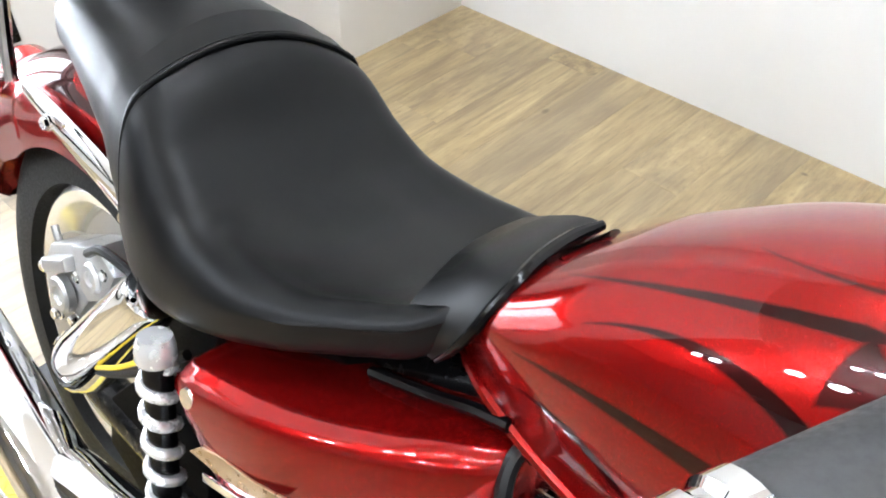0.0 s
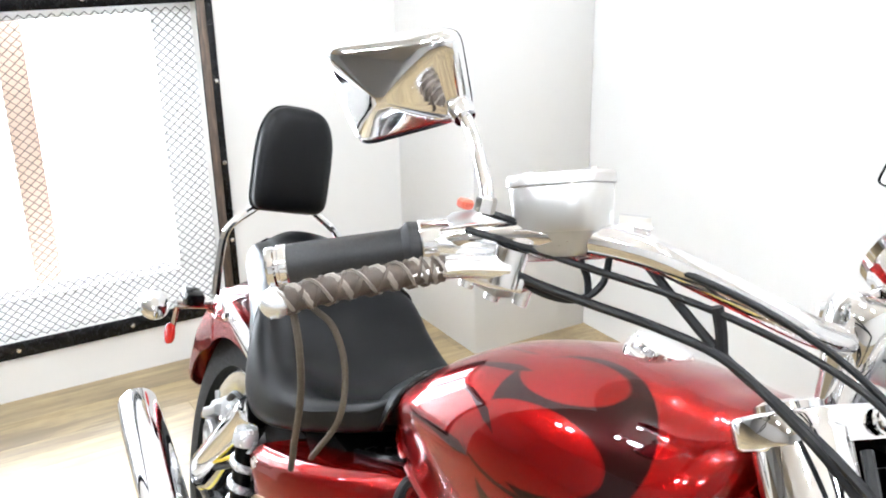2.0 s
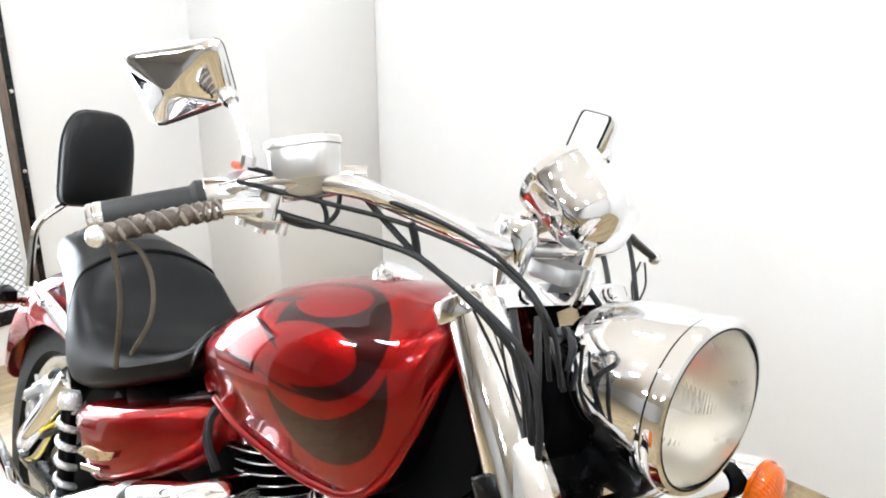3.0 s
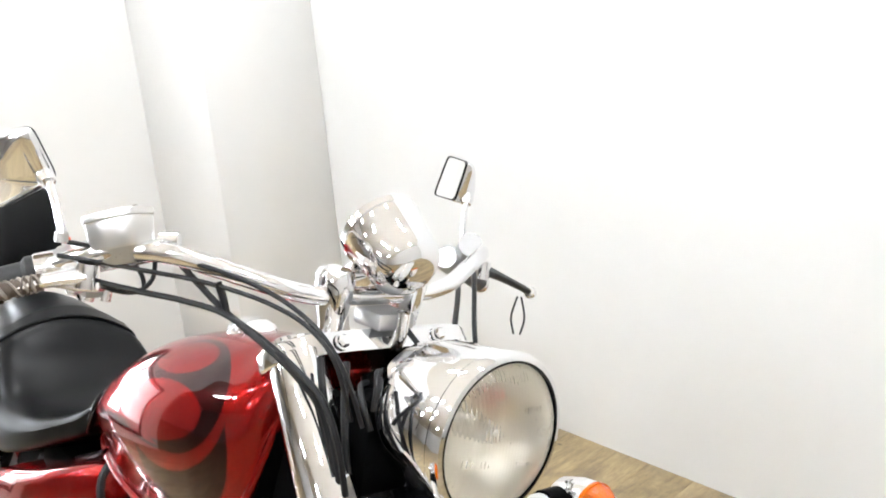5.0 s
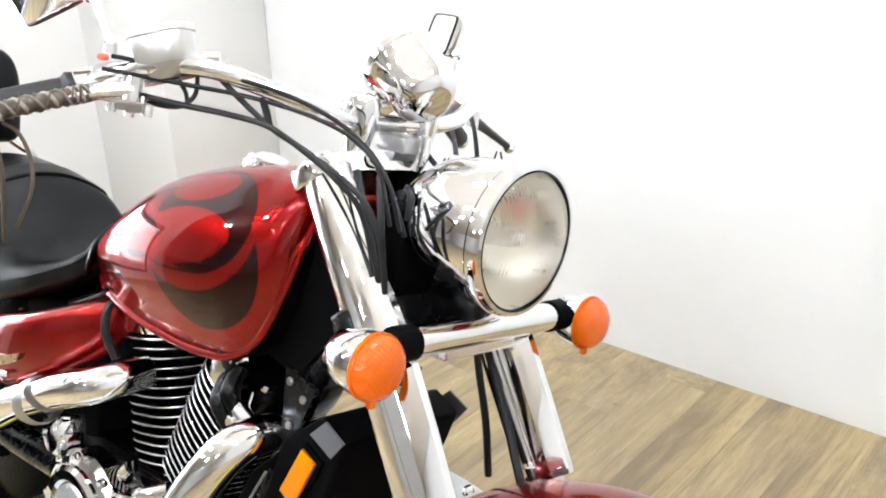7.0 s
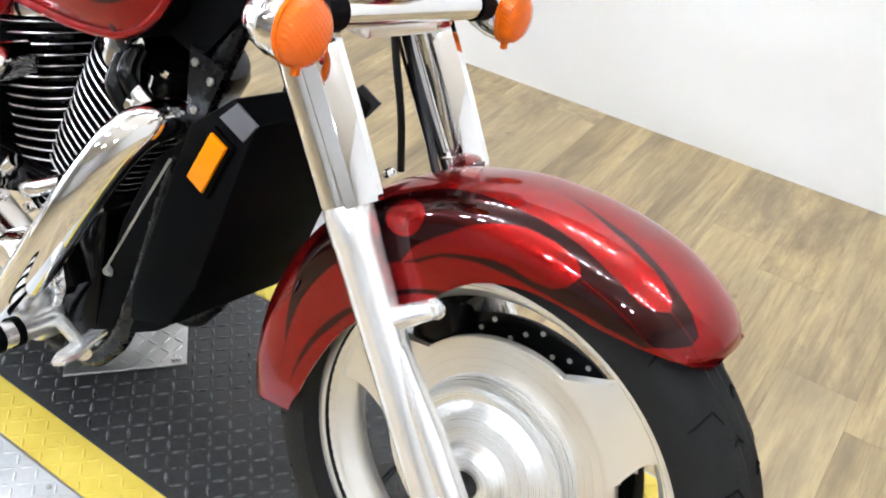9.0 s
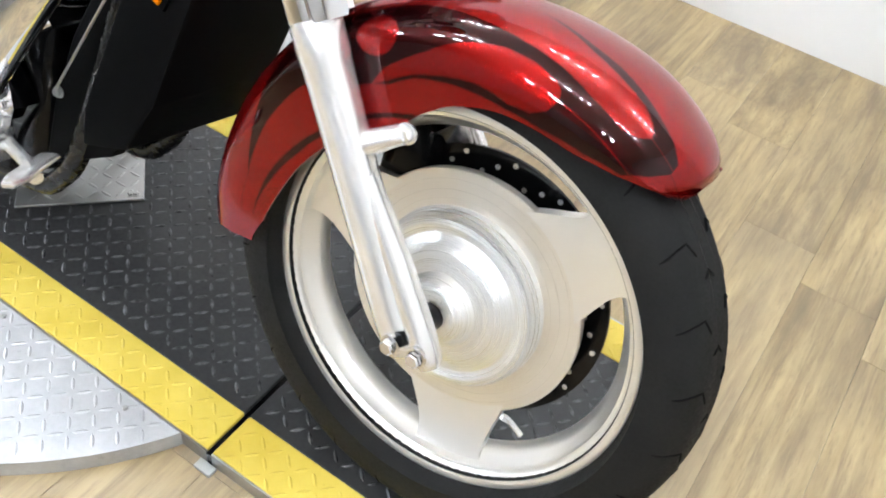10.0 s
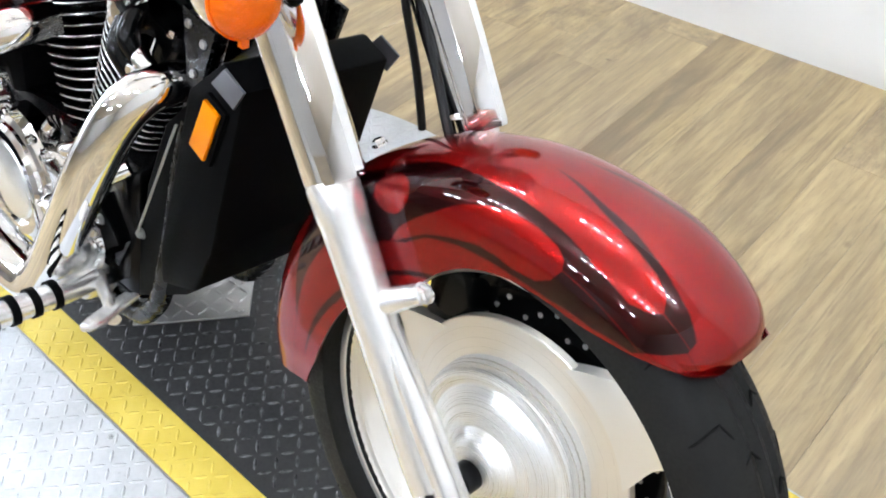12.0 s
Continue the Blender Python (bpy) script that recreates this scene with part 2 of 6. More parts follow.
def tank_mask(t, u, v):
    def out(d):
        return t.math("MULTIPLY", d, -1.0)
    main = t.ellipse(u, v, -0.694, 0.880, 0.106, 0.044, 14)
    upper = t.ellipse(u, v, -0.688, 0.969, 0.074, 0.031, 16)
    outer = t.ellipse(u, v, -0.662, 0.922, 0.110, 0.090, 18)
    swirl = t.math("MAXIMUM", outer, out(t.math("MINIMUM", main, upper)))
    # thin line inside the red disc's lower edge
    arc = t.math("MAXIMUM", t.ellipse(u, v, -0.684, 0.872, 0.118, 0.046, 12), out(t.ellipse(u, v, -0.690, 0.878, 0.120, 0.048, 12)))
    band = t.ellipse(u, v, -0.682, 0.910, 0.141, 0.106, 12)
    low = t.math("MAXIMUM", t.ellipse(u, v, -0.652, 0.868, 0.120, 0.104, 4), out(band))
    d = t.math("MINIMUM", t.math("MINIMUM", swirl, arc), low)
    # flame tongues licking back to the seat: start, end, bow, half width at the thick end
    for u0, v0, u1, v1, bow, wide in ((-0.908, 0.860, -0.742, 0.866, 0.026, 0.0085), (-0.952, 0.808, -0.772, 0.825, 0.004, 0.0080), (-0.962, 0.778, -0.835, 0.764, 0.014, 0.0050), (-0.945, 0.882, -0.740, 0.953, 0.004, 0.0070), (-0.840, 0.965, -0.760, 0.975, -0.003, 0.0022)):
        f = t.ramp(u, u0, u1)
        lift = t.math("MULTIPLY", t.math("MULTIPLY", f, t.math("SUBTRACT", 1.0, f)), 4.0 * bow)
        line = t.math("ADD", t.math("ADD", t.math("MULTIPLY", f, v1 - v0), v0), lift)
        half = t.math("MULTIPLY", t.math("ADD", t.math("MULTIPLY", t.math("MINIMUM", f, t.math("MULTIPLY", t.math("SUBTRACT", 1.0, f), 6.0)), 0.92), 0.05), wide)
        gap = t.math("SUBTRACT", t.math("ABSOLUTE", t.math("SUBTRACT", v, line)), half)
        ends = t.math("MAXIMUM", t.math("SUBTRACT", u0, u), t.math("SUBTRACT", u, u1))
        d = t.math("MINIMUM", d, t.math("MAXIMUM", gap, ends))
    return t.inside(d)


def arc_uv(cx, cz, r0):
    def uv(t):
        x, y, z = t.xyz()
        px, pz = t.math("SUBTRACT", x, cx), t.math("SUBTRACT", z, cz)
        th = t.math("ARCTAN2", pz, px)
        r = t.math("SQRT", t.math("ADD", t.math("MULTIPLY", px, px), t.math("MULTIPLY", pz, pz)))
        v = t.math("SUBTRACT", t.math("MULTIPLY", t.math("ABSOLUTE", y), -1.0), t.math("SUBTRACT", r0, r))
        return t.math("MULTIPLY", th, 0.38), v
    return uv


def follow(t, u, pts):
    """The height of a drawn line over u, straight from point to point."""
    out = pts[0][1]
    for (u0, v0), (u1, v1) in zip(pts, pts[1:]):
        out = t.math("ADD", t.ramp(u, u0, u1, 0.0, v1 - v0), out)
    return out


def between(t, u, v, low, high):
    """Below 0 between two drawn lines."""
    return t.math("MAXIMUM", t.math("SUBTRACT", follow(t, u, low), v), t.math("SUBTRACT", v, follow(t, u, high)))


def fender_mask(t, u, v):
    def out(d):
        return t.math("MULTIPLY", d, -1.0)
    body = between(t, u, v, [(0.384, -0.088), (0.395, -0.114), (0.414, -0.1415), (0.46, -0.160), (0.52, -0.172), (0.573, -0.176), (0.664, -0.1755), (0.719, -0.178), (0.76, -0.187), (0.82, -0.184), (0.92, -0.160), (1.02, -0.163), (1.12, -0.175)],
                   [(0.384, -0.088), (0.388, -0.071), (0.41, -0.058), (0.452, -0.046), (0.496, -0.036), (0.533, -0.032), (0.574, -0.0235), (0.602, -0.0205), (0.70, -0.015), (0.85, -0.030), (0.92, -0.090), (1.02, -0.140), (1.12, -0.175)])
    upper = between(t, u, v, [(0.424, -0.083), (0.433, -0.096), (0.45, -0.107), (0.493, -0.1042), (0.536, -0.0955), (0.575, -0.091), (0.613, -0.0868), (0.651, -0.082), (0.691, -0.0765), (0.722, -0.075), (0.767, -0.081), (0.808, -0.086), (0.90, -0.082), (0.92, 0.09)],
                    [(0.424, -0.083), (0.433, -0.0688), (0.453, -0.0575), (0.486, -0.052), (0.528, -0.043), (0.571, -0.0295), (0.601, -0.0205), (0.64, 0.02)])
    lower = between(t, u, v, [(0.520, -0.134), (0.526, -0.152), (0.543, -0.1645), (0.576, -0.169), (0.604, -0.166), (0.63, -0.1655), (0.673, -0.1695), (0.719, -0.174), (0.759, -0.182), (0.82, -0.190)],
                    [(0.520, -0.134), (0.525, -0.123), (0.536, -0.1155), (0.566, -0.110), (0.603, -0.1102), (0.637, -0.119), (0.672, -0.132), (0.702, -0.1465), (0.766, -0.169), (0.80, -0.190)])
    knob = t.ellipse(u, v, 0.775, -0.126, 0.031, 0.028, 0)
    red = t.math("MINIMUM", t.math("MINIMUM", upper, lower), knob)
    dark = t.math("MAXIMUM", body, out(red))
    stroke = between(t, u, v, [(0.90, -0.224), (1.004, -0.2205), (1.086, -0.211), (1.19, -0.196)], [(0.90, -0.218), (1.004, -0.2105), (1.086, -0.203), (1.19, -0.196)])
    return t.inside(t.math("MINIMUM", dark, stroke), 0.0016)


def rear_mask(t, u, v):
    def at(deg):
        return math.radians(deg) * 0.38
    red = t.ellipse(u, v, 0.588, -0.103, 0.052, 0.036, 0)
    body = t.ellipse(u, v, 0.625, -0.098, 0.180, 0.060, 0)
    red2 = t.ellipse(u, v, at(116), -0.09, 0.075, 0.030, -10)
    body2 = t.ellipse(u, v, at(122), -0.085, 0.11, 0.052, -10)
    return t.inside(t.math("MINIMUM", t.math("MAXIMUM", body, t.math("MULTIPLY", red, -1.0)), t.math("MAXIMUM", body2, t.math("MULTIPLY", red2, -1.0))))


paint("tank_paint", tank_mask, side_uv)
paint("fender_paint", fender_mask, arc_uv(0.0, 0.335, 0.385))
paint("rear_paint", rear_mask, arc_uv(-1.64, 0.326, 0.40))
paint("plain_red", None, None)

# ---------------------------------------------------------------- mesh helpers
def finish(bm, name, mat, sharp=35.0, smooth=True):
    bmesh.ops.recalc_face_normals(bm, faces=bm.faces)
    lim = radians(sharp)
    for f in bm.faces:
        f.smooth = smooth
    for e in bm.edges:
        if len(e.link_faces) == 2 and e.calc_face_angle(0.0) > lim:
            e.smooth = False
    me = bpy.data.meshes.new(name)
    bm.to_mesh(me)
    bm.free()
    me.materials.append(MATS[mat])
    return me


def part(name, bm, mat, parent=None, label="", sharp=35.0, smooth=True):
    ob = new(name, finish(bm, name, mat, sharp, smooth))
    if parent is not None:
        ob.parent = parent
    if label:
        ob["label"] = label
    return ob


def thing(name, bm, mat, label, category, group="", kind="", sharp=35.0):
    return tagged(part(name, bm, mat, None, "", sharp), label, category, group, kind)


def box(x0, x1, y0, y1, z0, z1, bevel=0.0, segs=2, bm=None, m=None):
    bm = bm or bmesh.new()
    mm = Matrix.Translation(((x0 + x1) / 2, (y0 + y1) / 2, (z0 + z1) / 2)) @ Matrix.Diagonal((x1 - x0, y1 - y0, z1 - z0, 1))
    if m is not None:
        mm = m @ mm
    vs = bmesh.ops.create_cube(bm, size=1.0, matrix=mm)["verts"]
    if bevel:
        es = {e for v in vs for e in v.link_edges}
        bmesh.ops.bevel(bm, geom=list(es), offset=bevel, segments=segs, profile=0.5, affect="EDGES")
    return bm


def frame_of(direction, ref=(0, 0, 1)):
    d = Vector(direction).normalized()
    r = Vector(ref)
    if abs(d.dot(r)) > 0.95:
        r = Vector((0, 1, 0))
    u = d.cross(r).normalized()
    return d, u, u.cross(d).normalized()


def lathe(profile, origin, axis, segs=40, bm=None, close=False, scale2=1.0):
    """Turn (along, radius) pairs round an axis through origin."""
    bm = bm or bmesh.new()
    d, u, v = frame_of(axis)
    o = Vector(origin)
    rings = []
    for a, r in profile:
        if r < 1e-6:
            rings.append([bm.verts.new(o + d * a)])
        else:
            rings.append([bm.verts.new(o + d * a + r * (math.cos(k * 2 * math.pi / segs) * u + scale2 * math.sin(k * 2 * math.pi / segs) * v)) for k in range(segs)])
    if close:
        rings.append(rings[0])
    for p, q in zip(rings, rings[1:]):
        for k in range(segs):
            l = (k + 1) % segs
            if len(p) == 1 and len(q) == 1:
                continue
            if len(p) == 1:
                bm.faces.new((p[0], q[k], q[l]))
            elif len(q) == 1:
                bm.faces.new((p[k], p[l], q[0]))
            else:
                bm.faces.new((p[k], p[l], q[l], q[k]))
    return bm


def spline(points, steps=6):
    """A smooth line through the points."""
    ps = [Vector(p) for p in points]
    if len(ps) < 3:
        return ps
    ext = [2 * ps[0] - ps[1]] + ps + [2 * ps[-1] - ps[-2]]
    out = []
    for i in range(1, len(ext) - 2):
        p0, p1, p2, p3 = ext[i - 1:i + 3]
        for s in range(steps):
            t = s / steps
            out.append(0.5 * ((2 * p1) + (p2 - p0) * t + (2 * p0 - 5 * p1 + 4 * p2 - p3) * t * t + (3 * p1 - p0 - 3 * p2 + p3) * t ** 3))
    out.append(ps[-1])
    return out


def tube(points, radius, segs=12, steps=6, bm=None, flat=1.0, ref=(0, 0, 1)):
    """A pipe along a smooth line; radius one number or one for each point."""
    bm = bm or bmesh.new()
    line = spline(points, steps)
    n = len(line)
    if isinstance(radius, (int, float)):
        radii = [radius] * n
    else:
        k = len(radius) - 1
        radii = [radius[min(int(i / (n - 1) * k), k - 1)] + (radius[min(int(i / (n - 1) * k), k - 1) + 1] - radius[min(int(i / (n - 1) * k), k - 1)]) * (i / (n - 1) * k - min(int(i / (n - 1) * k), k - 1)) for i in range(n)]
    rings = []
    u = None
    for i, p in enumerate(line):
        d = (line[min(i + 1, n - 1)] - line[max(i - 1, 0)]).normalized()
        if u is None:
            _, u, _ = frame_of(d, ref)
        u = (u - d * u.dot(d)).normalized()
        v = d.cross(u)
        rings.append([bm.verts.new(p + radii[i] * (math.cos(a) * u + flat * math.sin(a) * v)) for a in (k * 2 * math.pi / segs for k in range(segs))])
    for p, q in zip(rings, rings[1:]):
        for k in range(segs):
            bm.faces.new((p[k], p[(k + 1) % segs], q[(k + 1) % segs], q[k]))
    bm.faces.new(rings[0][::-1])
    bm.faces.new(rings[-1])
    return bm


def loft(sections, bm=None, cap=True, closed=True):
    """Skin rings of equal length."""
    bm = bm or bmesh.new()
    rings = [[bm.verts.new(p) for p in s] for s in sections]
    m = len(rings[0])
    for p, q in zip(rings, rings[1:]):
        for k in range(m if closed else m - 1):
            l = (k + 1) % m
            bm.faces.new((p[k], p[l], q[l], q[k]))
    if cap and closed:
        bm.faces.new(rings[0][::-1])
        bm.faces.new(rings[-1])
    return bm


def interp(table, x):
    """Smooth row between the rows of a table sorted by their first column."""
    table = sorted(table)
    xs = [r[0] for r in table]
    if x <= xs[0]:
        return table[0][1:]
    if x >= xs[-1]:
        return table[-1][1:]
    i = max(k for k in range(len(xs) - 1) if xs[k] <= x)
    t = (x - xs[i]) / (xs[i + 1] - xs[i])
    rows = [table[max(i - 1, 0)], table[i], table[i + 1], table[min(i + 2, len(table) - 1)]]
    out = []
    for c in range(1, len(table[0])):
        p0, p1, p2, p3 = (r[c] for r in rows)
        out.append(0.5 * (2 * p1 + (p2 - p0) * t + (2 * p0 - 5 * p1 + 4 * p2 - p3) * t * t + (3 * p1 - p0 - 3 * p2 + p3) * t ** 3))
    return out


def prism(outline, thickness, m, bevel=0.0, bm=None):
    """A flat outline (u, v) given a thickness along its normal, placed by m."""
    bm = bm or bmesh.new()
    lo = [bm.verts.new(m @ Vector((u, v, 0))) for u, v in outline]
    hi = [bm.verts.new(m @ Vector((u, v, thickness))) for u, v in outline]
    n = len(outline)
    faces = [bm.faces.new(lo[::-1]), bm.faces.new(hi)]
    for k in range(n):
        faces.append(bm.faces.new((lo[k], lo[(k + 1) % n], hi[(k + 1) % n], hi[k])))
    if bevel:
        es = {e for f in faces[:2] for e in f.edges}
        bmesh.ops.bevel(bm, geom=list(es), offset=bevel, segments=2, profile=0.5, affect="EDGES")
    return bm


def ball(centre, radius, bm=None, squash=(1, 1, 1), sub=2):
    bm = bm or bmesh.new()
    bmesh.ops.create_icosphere(bm, subdivisions=sub, radius=radius, matrix=Matrix.Translation(centre) @ Matrix.Diagonal((*squash, 1)))
    return bm


def bolt(origin, axis, r, h=None, bm=None):
    """A domed hexagon head on a washer."""
    h = h or r * 0.8
    bm = lathe([(0, 0), (0, r * 1.3), (h * 0.25, r * 1.3), (h * 0.3, r * 1.02)], origin, axis, 14, bm)
    return lathe([(h * 0.25, r), (h * 0.8, r), (h, r * 0.8), (h, 0)], origin, axis, 6, bm)

# ---------------------------------------------------------------- room
FLOOR = -0.033
X0, X1, Y0, Y1, Z1 = -2.97, 2.4, -3.1, 1.645, 2.9
FX, FY, HY = -9.5, -8.5, -1.35  # unseen showroom added past the end of the window wall, for reflections


def wall(name, x0, x1, y0, y1, z0=FLOOR - 0.1, z1=Z1, mat="wall_paint"):
    return tagged(part(name, box(x0, x1, y0, y1, z0, z1), mat, smooth=False), "white painted plaster wall" if mat == "wall_paint" else "unseen showroom wall, beige tone set for reflections", "wall", kind="structure")


wall("wall_left", X0 - 0.2, X1 + 0.2, Y1, Y1 + 0.2)
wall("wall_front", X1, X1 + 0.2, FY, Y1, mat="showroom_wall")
wall("wall_far", FX - 0.2, FX, FY, HY + 0.2)
wall("wall_return", FX, X0 - 0.22, HY, HY + 0.2)
# boxed-out column in the corner
tagged(part("wall_column", box(X0, -2.455, 1.16, Y1, FLOOR - 0.1, Z1, 0.004, 1), "wall_paint", sharp=60), "white boxed-out corner column", "wall", kind="structure")


def pierced(name, x0, x1, y0, y1, a0, a1, z0, z1, along, mat="wall_paint", label="white painted wall with a window opening"):
    """A wall with one opening through it: four blocks round the hole, in one mesh."""
    bm = bmesh.new()
    lo, hi = FLOOR - 0.1, Z1
    if along == "y":
        for p in ((y0, a0, lo, hi), (a1, y1, lo, hi), (a0, a1, lo, z0), (a0, a1, z1, hi)):
            box(x0, x1, p[0], p[1], p[2], p[3], bm=bm)
    else:
        for p in ((x0, a0, lo, hi), (a1, x1, lo, hi), (a0, a1, lo, z0), (a0, a1, z1, hi)):
            box(p[0], p[1], y0, y1, p[2], p[3], bm=bm)
    return tagged(part(name, bm, mat, smooth=False), label, "wall", kind="structure")


WY0, WY1, WZ0, WZ1 = -0.95, 0.455, 0.165, 1.165
pierced("wall_back", X0 - 0.22, X0, HY, Y1, WY0, WY1, WZ0, WZ1, "y")
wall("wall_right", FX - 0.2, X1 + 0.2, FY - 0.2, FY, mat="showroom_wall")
cl = box(X0 - 0.22, X1 + 0.2, HY + 0.2, Y1 + 0.2, Z1, Z1 + 0.1)
box(FX - 0.2, X1 + 0.2, FY - 0.2, HY + 0.2, Z1, Z1 + 0.1, bm=cl)
tagged(part("ceiling", cl, "ceiling_beige", smooth=False), "beige ceiling", "ceiling", kind="structure")

# bright yard outside the window
tagged(part("backdrop", box(-6.0, -5.98, HY + 0.21, 6.0, -2.0, 5.0), "sunlit_yard", smooth=False), "bright daylight yard", "backdrop", kind="structure")
post = tagged(part("post", box(-3.46, -3.40, -0.098, -0.008, FLOOR - 0.6, 2.4, 0.006), "rust_post"), "tan wooden post standing outside the window", "post", kind="structure")

# mesh-covered window with a screwed black steel frame
win = tagged(new("window_1"), "window behind expanded metal mesh in a black steel frame", "window", kind="structure")
F = 0.052
for y0, y1, z0, z1 in ((WY0 - F, WY1 + F, WZ1, WZ1 + F), (WY0 - F, WY1 + F, WZ0 - F, WZ0), (WY1, WY1 + F, WZ0, WZ1), (WY0 - F, WY0, WZ0, WZ1)):
    part("window_frame", box(X0, X0 + 0.012, y0, y1, z0, z1, 0.002, 1), "frame_black", win, sharp=60)
part("wooden_lining", box(X0 + 0.0125, X0 + 0.017, WY1 + 0.001, WY1 + 0.027, WZ0 - 0.02, WZ1 + 0.02, 0.001, 1), "dark_wood", win, "dark weathered wooden lining strip", sharp=60)
screw = finish(bolt((0, 0, 0), (1, 0, 0), 0.0055, 0.006), "screw", "chrome")
spots = [(WY1 + 0.040, 0.10 + 0.272 * k) for k in range(5)] + [(WY1 + F / 2 - 0.35 * k, WZ0 - F / 2) for k in range(1, 4)] + [(WY1 + F / 2 - 0.36 * k, WZ1 + F / 2) for k in range(1, 4)]
for y, z in spots:
    ob = new("screw", screw)
    ob.parent = win
    ob.location = (X0 + 0.0125, y, z)
# expanded metal: zig-zag strands with thickness
bm = bmesh.new()
cell, row, wide = 0.030, 0.0135, 0.0017
n_rows = int((WZ1 - WZ0 - 0.02) / row)
n_cells = int((WY1 - WY0 - 0.02) / cell)
for r in range(n_rows + 1):
    z = WZ0 + 0.01 + r * row
    prev = None
    for c in range(2 * n_cells + 1):
        y = WY0 + 0.01 + c * cell / 2
        zz = z + (row / 2 if (c + r) % 2 else -row / 2) * 0.96
        xx = X0 - 0.008 + (0.003 if (c + r) % 2 else 0.0)
        cur = [bm.verts.new((xx, y, zz - wide)), bm.verts.new((xx, y, zz + wide)), bm.verts.new((xx - 0.003, y, zz))]
        if prev:
            for i in range(3):
                bm.faces.new((prev[i], prev[(i + 1) % 3], cur[(i + 1) % 3], cur[i]))
        prev = cur
tagged(part("expanded_mesh", bm, "mesh_wire", win, "grey expanded metal mesh", smooth=False), kind="stuff")
# white sash close behind the mesh, with a grey rebate along its inner edge
for y0, y1, z0, z1 in ((WY0, WY1, WZ0, WZ0 + 0.115), (WY1 - 0.125, WY1, WZ0 + 0.116, WZ1 - 0.031), (WY0, WY1, WZ1 - 0.03, WZ1)):
    part("sash", box(X0 - 0.085, X0 - 0.055, y0, y1, z0, z1, 0.003, 1), "frosted_white", win, "frosted white sash bar", sharp=60)
part("sash_edge", box(X0 - 0.110, X0 - 0.090, WY0, WY1, WZ0 + 0.100, WZ0 + 0.136, 0.003, 1), "frosted_white", win, sharp=60)

# clusters of small ceiling lamps
for cx, cy in ((-1.75, -1.2), (-0.35, -1.5), (0.95, -1.2), (-1.55, 0.45), (-0.25, 0.75), (1.1, 0.5)):
    lamp = tagged(part("ceiling_light", box(cx - 0.30, cx + 0.30, cy - 0.06, cy + 0.06, Z1 - 0.05, Z1 - 0.002, 0.01), "white_paint"), "white ceiling rail with a row of small lamps", "ceiling light", "ceiling lamps")
    for k in range(4):
        x, y = cx - 0.24 + 0.16 * k, cy + (0.02 if k % 2 else -0.02)
        part("lamp_head", lathe([(0, 0.030), (0.08, 0.030), (0.1, 0.026), (0.1, 0.0)], (x, y, Z1 - 0.05), (0, 0, -1), 24), "white_paint", lamp)
        part("lamp_globe", lathe([(0.1, 0.0), (0.102, 0.014), (0.110, 0.026), (0.122, 0.034), (0.136, 0.037), (0.150, 0.034), (0.162, 0.026), (0.170, 0.014), (0.173, 0.0)], (x, y, Z1 - 0.05), (0, 0, -1), 20), "led_white", lamp, "glowing white globe")

# rails farther off in the showroom, the nearer lamps turned towards the stand
# last two rails: unseen extras that brighten the far wall for reflections
for cx, cy in ((-2.45, -2.2), (-4.4, -3.4), (-1.6, -4.6), (0.6, -4.2), (-5.0, -6.6), (-1.9, -6.9)):
    lamp = tagged(part("ceiling_light", box(cx - 0.30, cx + 0.30, cy - 0.06, cy + 0.06, Z1 - 0.05, Z1 - 0.002, 0.01), "white_paint"), "white ceiling rail with a row of small lamps", "ceiling light", "ceiling lamps")
    for k in range(2):
        o = Vector((cx - 0.21 + 0.42 * k, cy + (0.03 if k else -0.03), Z1 - 0.14))
        aim = (Vector((-0.75, -0.1, 0.7)) - o).normalized() if cy > -6 else Vector((0, -0.5, -0.87))
        part("lamp_head", lathe([(-0.06, 0.0), (-0.06, 0.04), (-0.03, 0.066), (0.06, 0.092), (0.06, 0.0)], o, aim, 24), "white_paint", lamp)
        part("lamp_arm", tube([o, o + Vector((0, 0, 0.085))], 0.008, 8), "white_paint", lamp)
        part("lamp_lens", lathe([(0.061, 0.0), (0.061, 0.082), (0.064, 0.078), (0.066, 0.0)], o, aim, 20), "led_white", lamp, "glowing white lens")

# ---------------------------------------------------------------- turntable
table = tagged(new("turntable"), "round bare tread-plate turntable with a black runway edged in yellow", "turntable")
CX, CY, CR = -0.85, 0.165, 0.64
RY = (-0.142, -0.063, 0.394, 0.473)
SEAM, RX0, RX1 = -0.236, -2.0, 0.30


